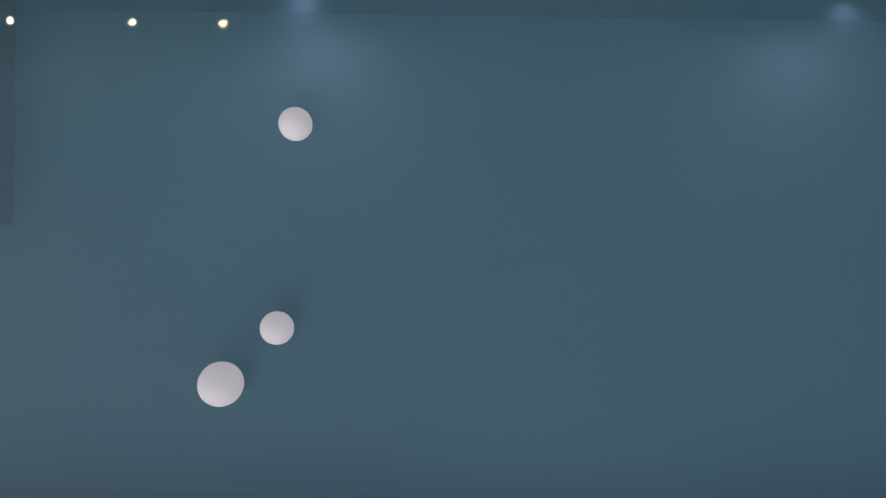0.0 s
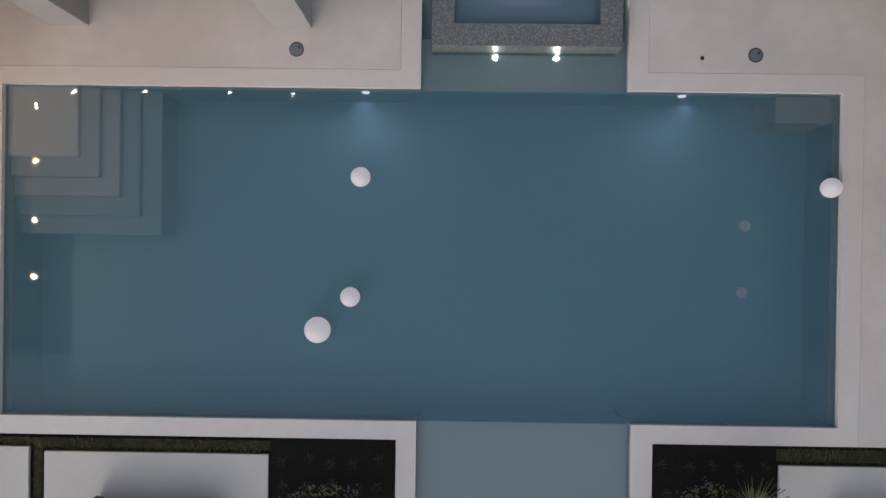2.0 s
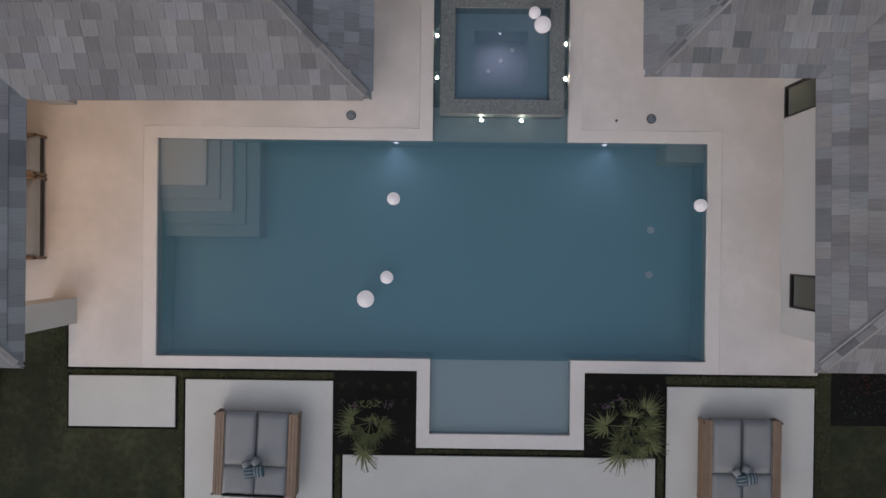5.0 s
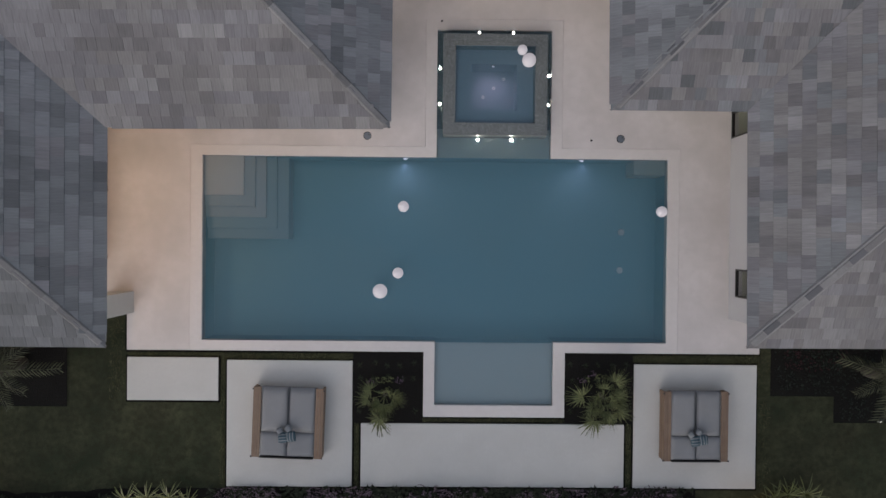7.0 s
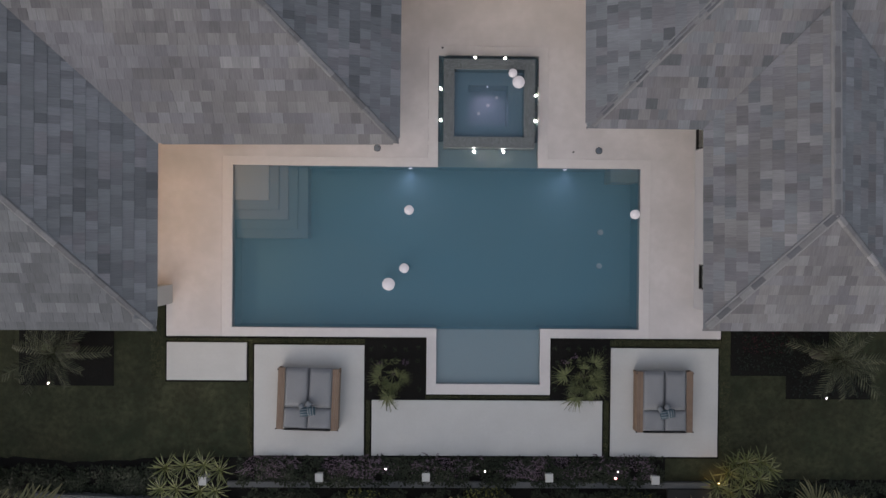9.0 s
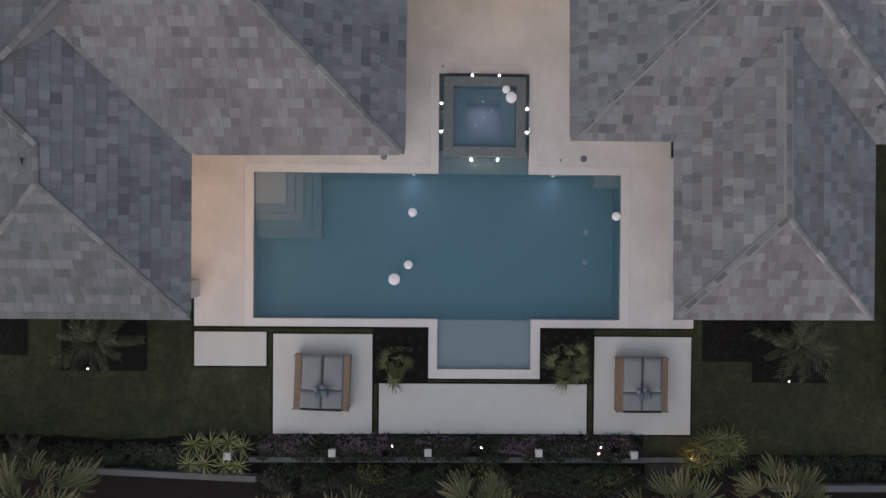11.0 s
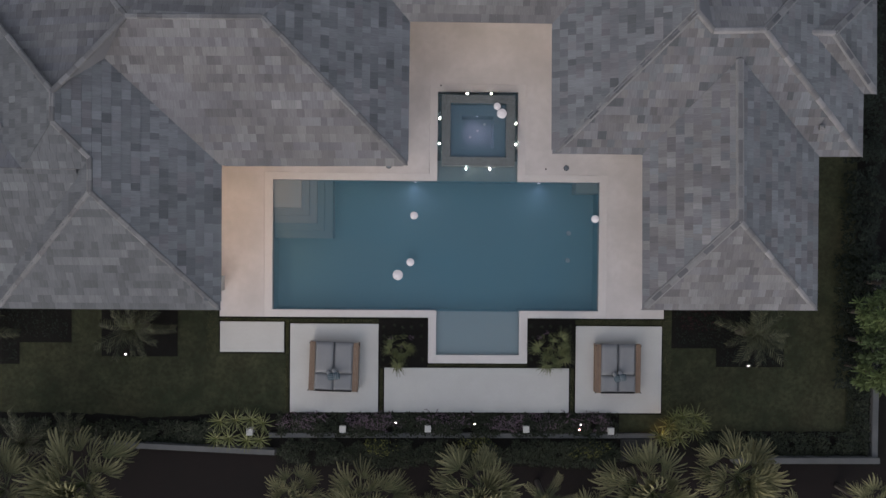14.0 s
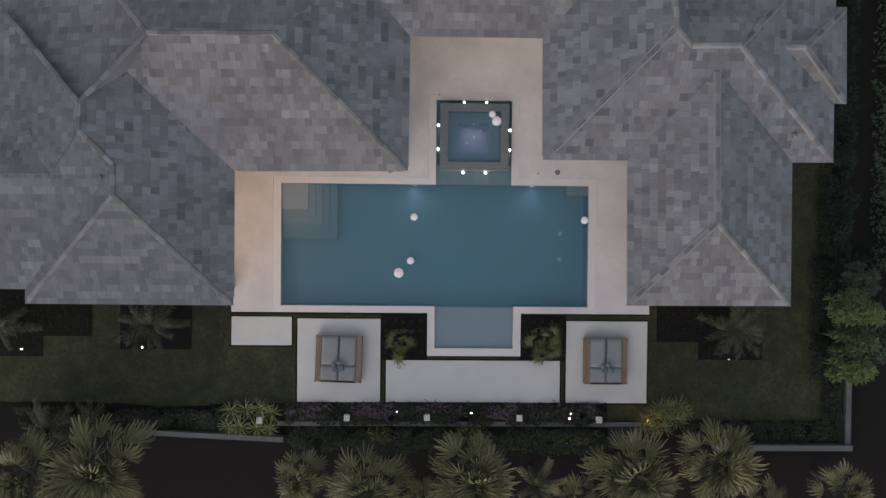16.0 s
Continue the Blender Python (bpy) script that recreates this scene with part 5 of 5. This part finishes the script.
for i, (boxes, boxes2) in enumerate((([(-1.00, -0.82, -3.50, -3.34), (-1.74, -1.60, -3.54, -3.42)], [(-1.55, -1.05, -3.50, -3.34)]), ([(4.02, 4.22, -3.28, -3.12), (3.78, 3.96, -3.45, -3.30)], [(3.92, 4.08, -3.42, -3.24), (4.2, 4.45, -3.40, -3.24)]))):
    shrub("orchid_blooms", boxes, 40, 0.040, M_ORCHID, "magenta blooms beside the young palm", "flowers", 14 + i, 0.62, 0.2)
    shrub("orchid_leaves", boxes2, 40, 0.055, M_FAN_DIM, "yellowish orchid leaves beside the young palm", "orchid", 24 + i, 0.5, 0.2)

# loose sprigs that lean out over the pads
r = random.Random(31)
g = Geo()
for _ in range(90):
    x, y = r.uniform(-5.7, 6.9), r.uniform(-6.62, -6.20)
    if noise.noise((x * 1.1, 0.3, 9.0)) < -0.12:
        continue
    p, d = Vector((x, y, 0.1)), Vector((r.uniform(-0.4, 0.4), r.uniform(0.0, 0.55), 1)).normalized()
    for k in range(r.randint(5, 8)):
        q = p + d * 0.075
        g.face([p + Vector((0.003, 0, 0)), p - Vector((0.003, 0, 0)), q - Vector((0.003, 0, 0)), q + Vector((0.003, 0, 0))])
        for s in (-1, 1):
            leaf(g, q, Vector((s * r.uniform(0.5, 1), r.uniform(-0.7, 0.7), 0.3)), Vector((0, 0, 1)), r.uniform(0.03, 0.06), 0.013, 0.4, 2)
        p, d = q, (d + Vector((r.uniform(-0.25, 0.25), r.uniform(-0.2, 0.25), 0))).normalized()
tagged(part("shrub_sprigs", g, M_PURPLE, None, "thin dusty sprigs leaning over the pads"), "", "shrubs", "", "stuff")

# blades of grass in the joints between the paving pads
r = random.Random(77)
g = Geo()
for x0, x1, y0, y1, n in ((-8.0, -2.15, -2.93, -2.77, 2200), (5.3, 8.6, -2.97, -2.77, 1300), (-5.60, -5.49, -6.2, -2.9, 800), (-2.09, -1.98, -6.2, -4.6, 400), (5.08, 5.21, -6.2, -4.6, 430), (-0.3, 3.4, -4.57, -4.41, 700), (8.60, 8.9, -6.2, -2.6, 650), (-8.5, -8.13, -4.0, -1.9, 650), (5.4, 8.6, -2.73, -2.64, 500), (8.5, 8.6, -3.2, -2.6, 150), (-5.4, -2.2, -6.3, -6.24, 220), (-5.4, -2.2, -2.98, -2.92, 200)):
    for _ in range(n):
        x, y, az = r.uniform(x0, x1), r.uniform(y0, y1), r.uniform(0, 6.28)
        leaf(g, (x, y, -0.05), Vector((math.cos(az) * 0.5, math.sin(az) * 0.5, 1)), Vector((0, 1, 0.2)), r.uniform(0.05, 0.11), 0.004, 0.9, 2)
tagged(part("grass", g, M_GRASS, None, "ragged grass growing between the pads"), "", "grass", "", "stuff")


def garden_tree(x, y, height, radius, clusters, seed, label, mat, length, width, leaves=11):
    """Trunk, limbs and an uneven crown of drooping leaf rosettes."""
    rr = random.Random(seed)
    t = thing("garden_tree", label, "tree", "garden trees", pose(x, y, -0.03))
    part("trunk", Geo().ring([(0.09, 0), (0.07, height * 0.4), (0.04, height * 0.7)], 10), M_TRUNK, t, "slender brown trunk", smooth=True)
    limbs, crown = Geo(), Geo()
    for k in range(clusters):
        az, rad = rr.uniform(0, 6.28), rr.random() ** 0.55
        lump = 1 + 0.45 * noise.noise((math.cos(az) * 1.3, math.sin(az) * 1.3, seed * 0.37))
        cx, cy = radius * rad * lump * math.cos(az), radius * rad * lump * math.sin(az) * 1.15
        cz = height * (0.55 + 0.42 * (1 - rad ** 2) + rr.uniform(-0.16, 0.03))
        if k % 4 == 0:
            a, b = Vector((0, 0, height * 0.5)), Vector((cx * 0.8, cy * 0.8, cz - 0.30))
            s = (b - a).cross(Vector((0, 0, 1))).normalized() * 0.010
            limbs.face([a - s, a + s, b + s * 0.3, b - s * 0.3])
            limbs.face([a - Vector((0, 0, 0.01)), a + Vector((0, 0, 0.01)), b + Vector((0, 0, 0.004)), b - Vector((0, 0, 0.004))])
        rosette(crown, cx, cy, cz, leaves, length * rr.uniform(0.75, 1.2), width, rr, -25, 65)
    part("limbs", limbs, M_TRUNK, t, "thin branching limbs")
    part("crown", crown, mat, t, "crown of drooping leaves")


garden_tree(15.45, -2.30, 3.3, 0.66, 80, 201, "small tree with bright yellow-green drooping leaves", M_LEAF_TREE, 0.27, 0.034, 14)
garden_tree(15.55, -3.35, 2.9, 0.60, 70, 206, "small tree with green drooping leaves", M_LEAF_MID, 0.25, 0.034, 14)
garden_tree(15.55, -4.35, 2.9, 0.55, 64, 203, "small tree with bright yellow-green drooping leaves", M_LEAF_TREE, 0.26, 0.033, 14)
garden_tree(16.5, -3.5, 2.6, 0.8, 80, 204, "low dark green tree by the boundary", M_LEAF_BLUE, 0.17, 0.04, 9)
garden_tree(15.9, -1.2, 2.6, 0.6, 50, 205, "low dark green tree by the boundary", M_LEAF_BLUE, 0.16, 0.04, 9)

# ---------------------------------------------------------------- garden walls, bollards, lights
slab("garden_wall", -6.2, 8.3, -7.20, -7.02, -0.1, 0.05, M_GREYWALL, "low grey garden wall behind the shrubs", "garden wall", 0.01)
slanted = slab("garden_wall", -2.95, 2.95, -0.1, 0.1, -0.1, 0.22, M_GREYWALL, "low grey garden wall beside the lawn", "garden wall", 0.01)
slanted.matrix_world = pose(-8.88, -7.56, 0, 0, 0, -2.8)
slab("garden_wall", 11.2, 16.76, -8.08, -7.86, -0.1, 0.26, M_GREYWALL, "low grey garden wall at the corner", "garden wall", 0.01)
slab("garden_wall", 16.54, 16.76, -7.86, -1.0, -0.1, 0.14, M_GREYWALL, "low grey garden wall at the boundary", "garden wall", 0.01)
steps = thing("garden_steps", "three grey garden steps through the low wall", "steps")
for i in range(3):
    part("step", Geo().box(7.0, 8.3, -7.50 - 0.3 * i, -7.21 - 0.3 * i, -0.1, 0.08 - 0.05 * i), M_STEP_DARK, steps, bevel=0.008)

for x, y in ((-6.75, -6.83), (-3.38, -6.72), (-0.27, -6.70), (3.34, -6.71), (6.47, -6.77)):
    t = thing("bollard", "square white bollard beside the garden wall", "bollard", "bollards", pose(x * 1.012, y * 1.012, -0.03))
    part("post", Geo().box(-0.085, 0.085, -0.085, 0.085, 0.0, 0.30), M_PAD, t, bevel=0.004)
    part("cap", Geo().box(-0.115, 0.115, -0.125, 0.125, 0.30, 0.35), M_PAD, t, "square white cap", 0.008)
    part("foot", Geo().box(-0.11, 0.11, -0.11, 0.11, 0.0, 0.03), M_GREYWALL, t, "grey footing", 0.004)
M_LED_PATH = material("path_led", (1, 0.9, 0.85), 0.4, emit=(1.0, 0.82, 0.70), power=38)
M_LED_PINK = material("pink_led", (1, 0.7, 0.65), 0.4, emit=(1.0, 0.30, 0.30), power=9)
for x, y, z in ((-1.46, -6.55, 0.30), (1.47, -6.60, 0.30), (5.40, -6.58, 0.36)):
    t = led(x, y, z, M_LED_PATH, 0.016, "path_light", "small lit path light among the shrubs", "light", "path lights")
    part("stake", Geo().ring([(0.012, -z), (0.012, -0.05)], 8), M_FRAME, t, "thin dark stake")
led(5.40, -6.85, 0.15, M_LED_PINK, 0.034, "path_light", "small pinkish path light by the wall", "light", "path lights")
for x, y in ((-11.5, -4.12), (-16.2, -4.22), (11.82, -4.44)):
    led(x, y, 0.02, M_LED_PATH, 0.021, "uplight", "small ground spotlight at the foot of a palm", "light", "uplights")
led(8.55, -7.05, 0.06, material("amber_led", (1, 0.8, 0.5), 0.4, emit=(1.0, 0.55, 0.18), power=60), 0.028, "uplight", "amber ground spotlight under strap leaves", "light", "uplights")
amber = bpy.data.lights.new("amber_lamp", "POINT")
amber.energy, amber.color, amber.shadow_soft_size = 5.0, (1.0, 0.56, 0.2), 0.03
new("amber_lamp", amber).location = (8.50, -6.95, 0.34)
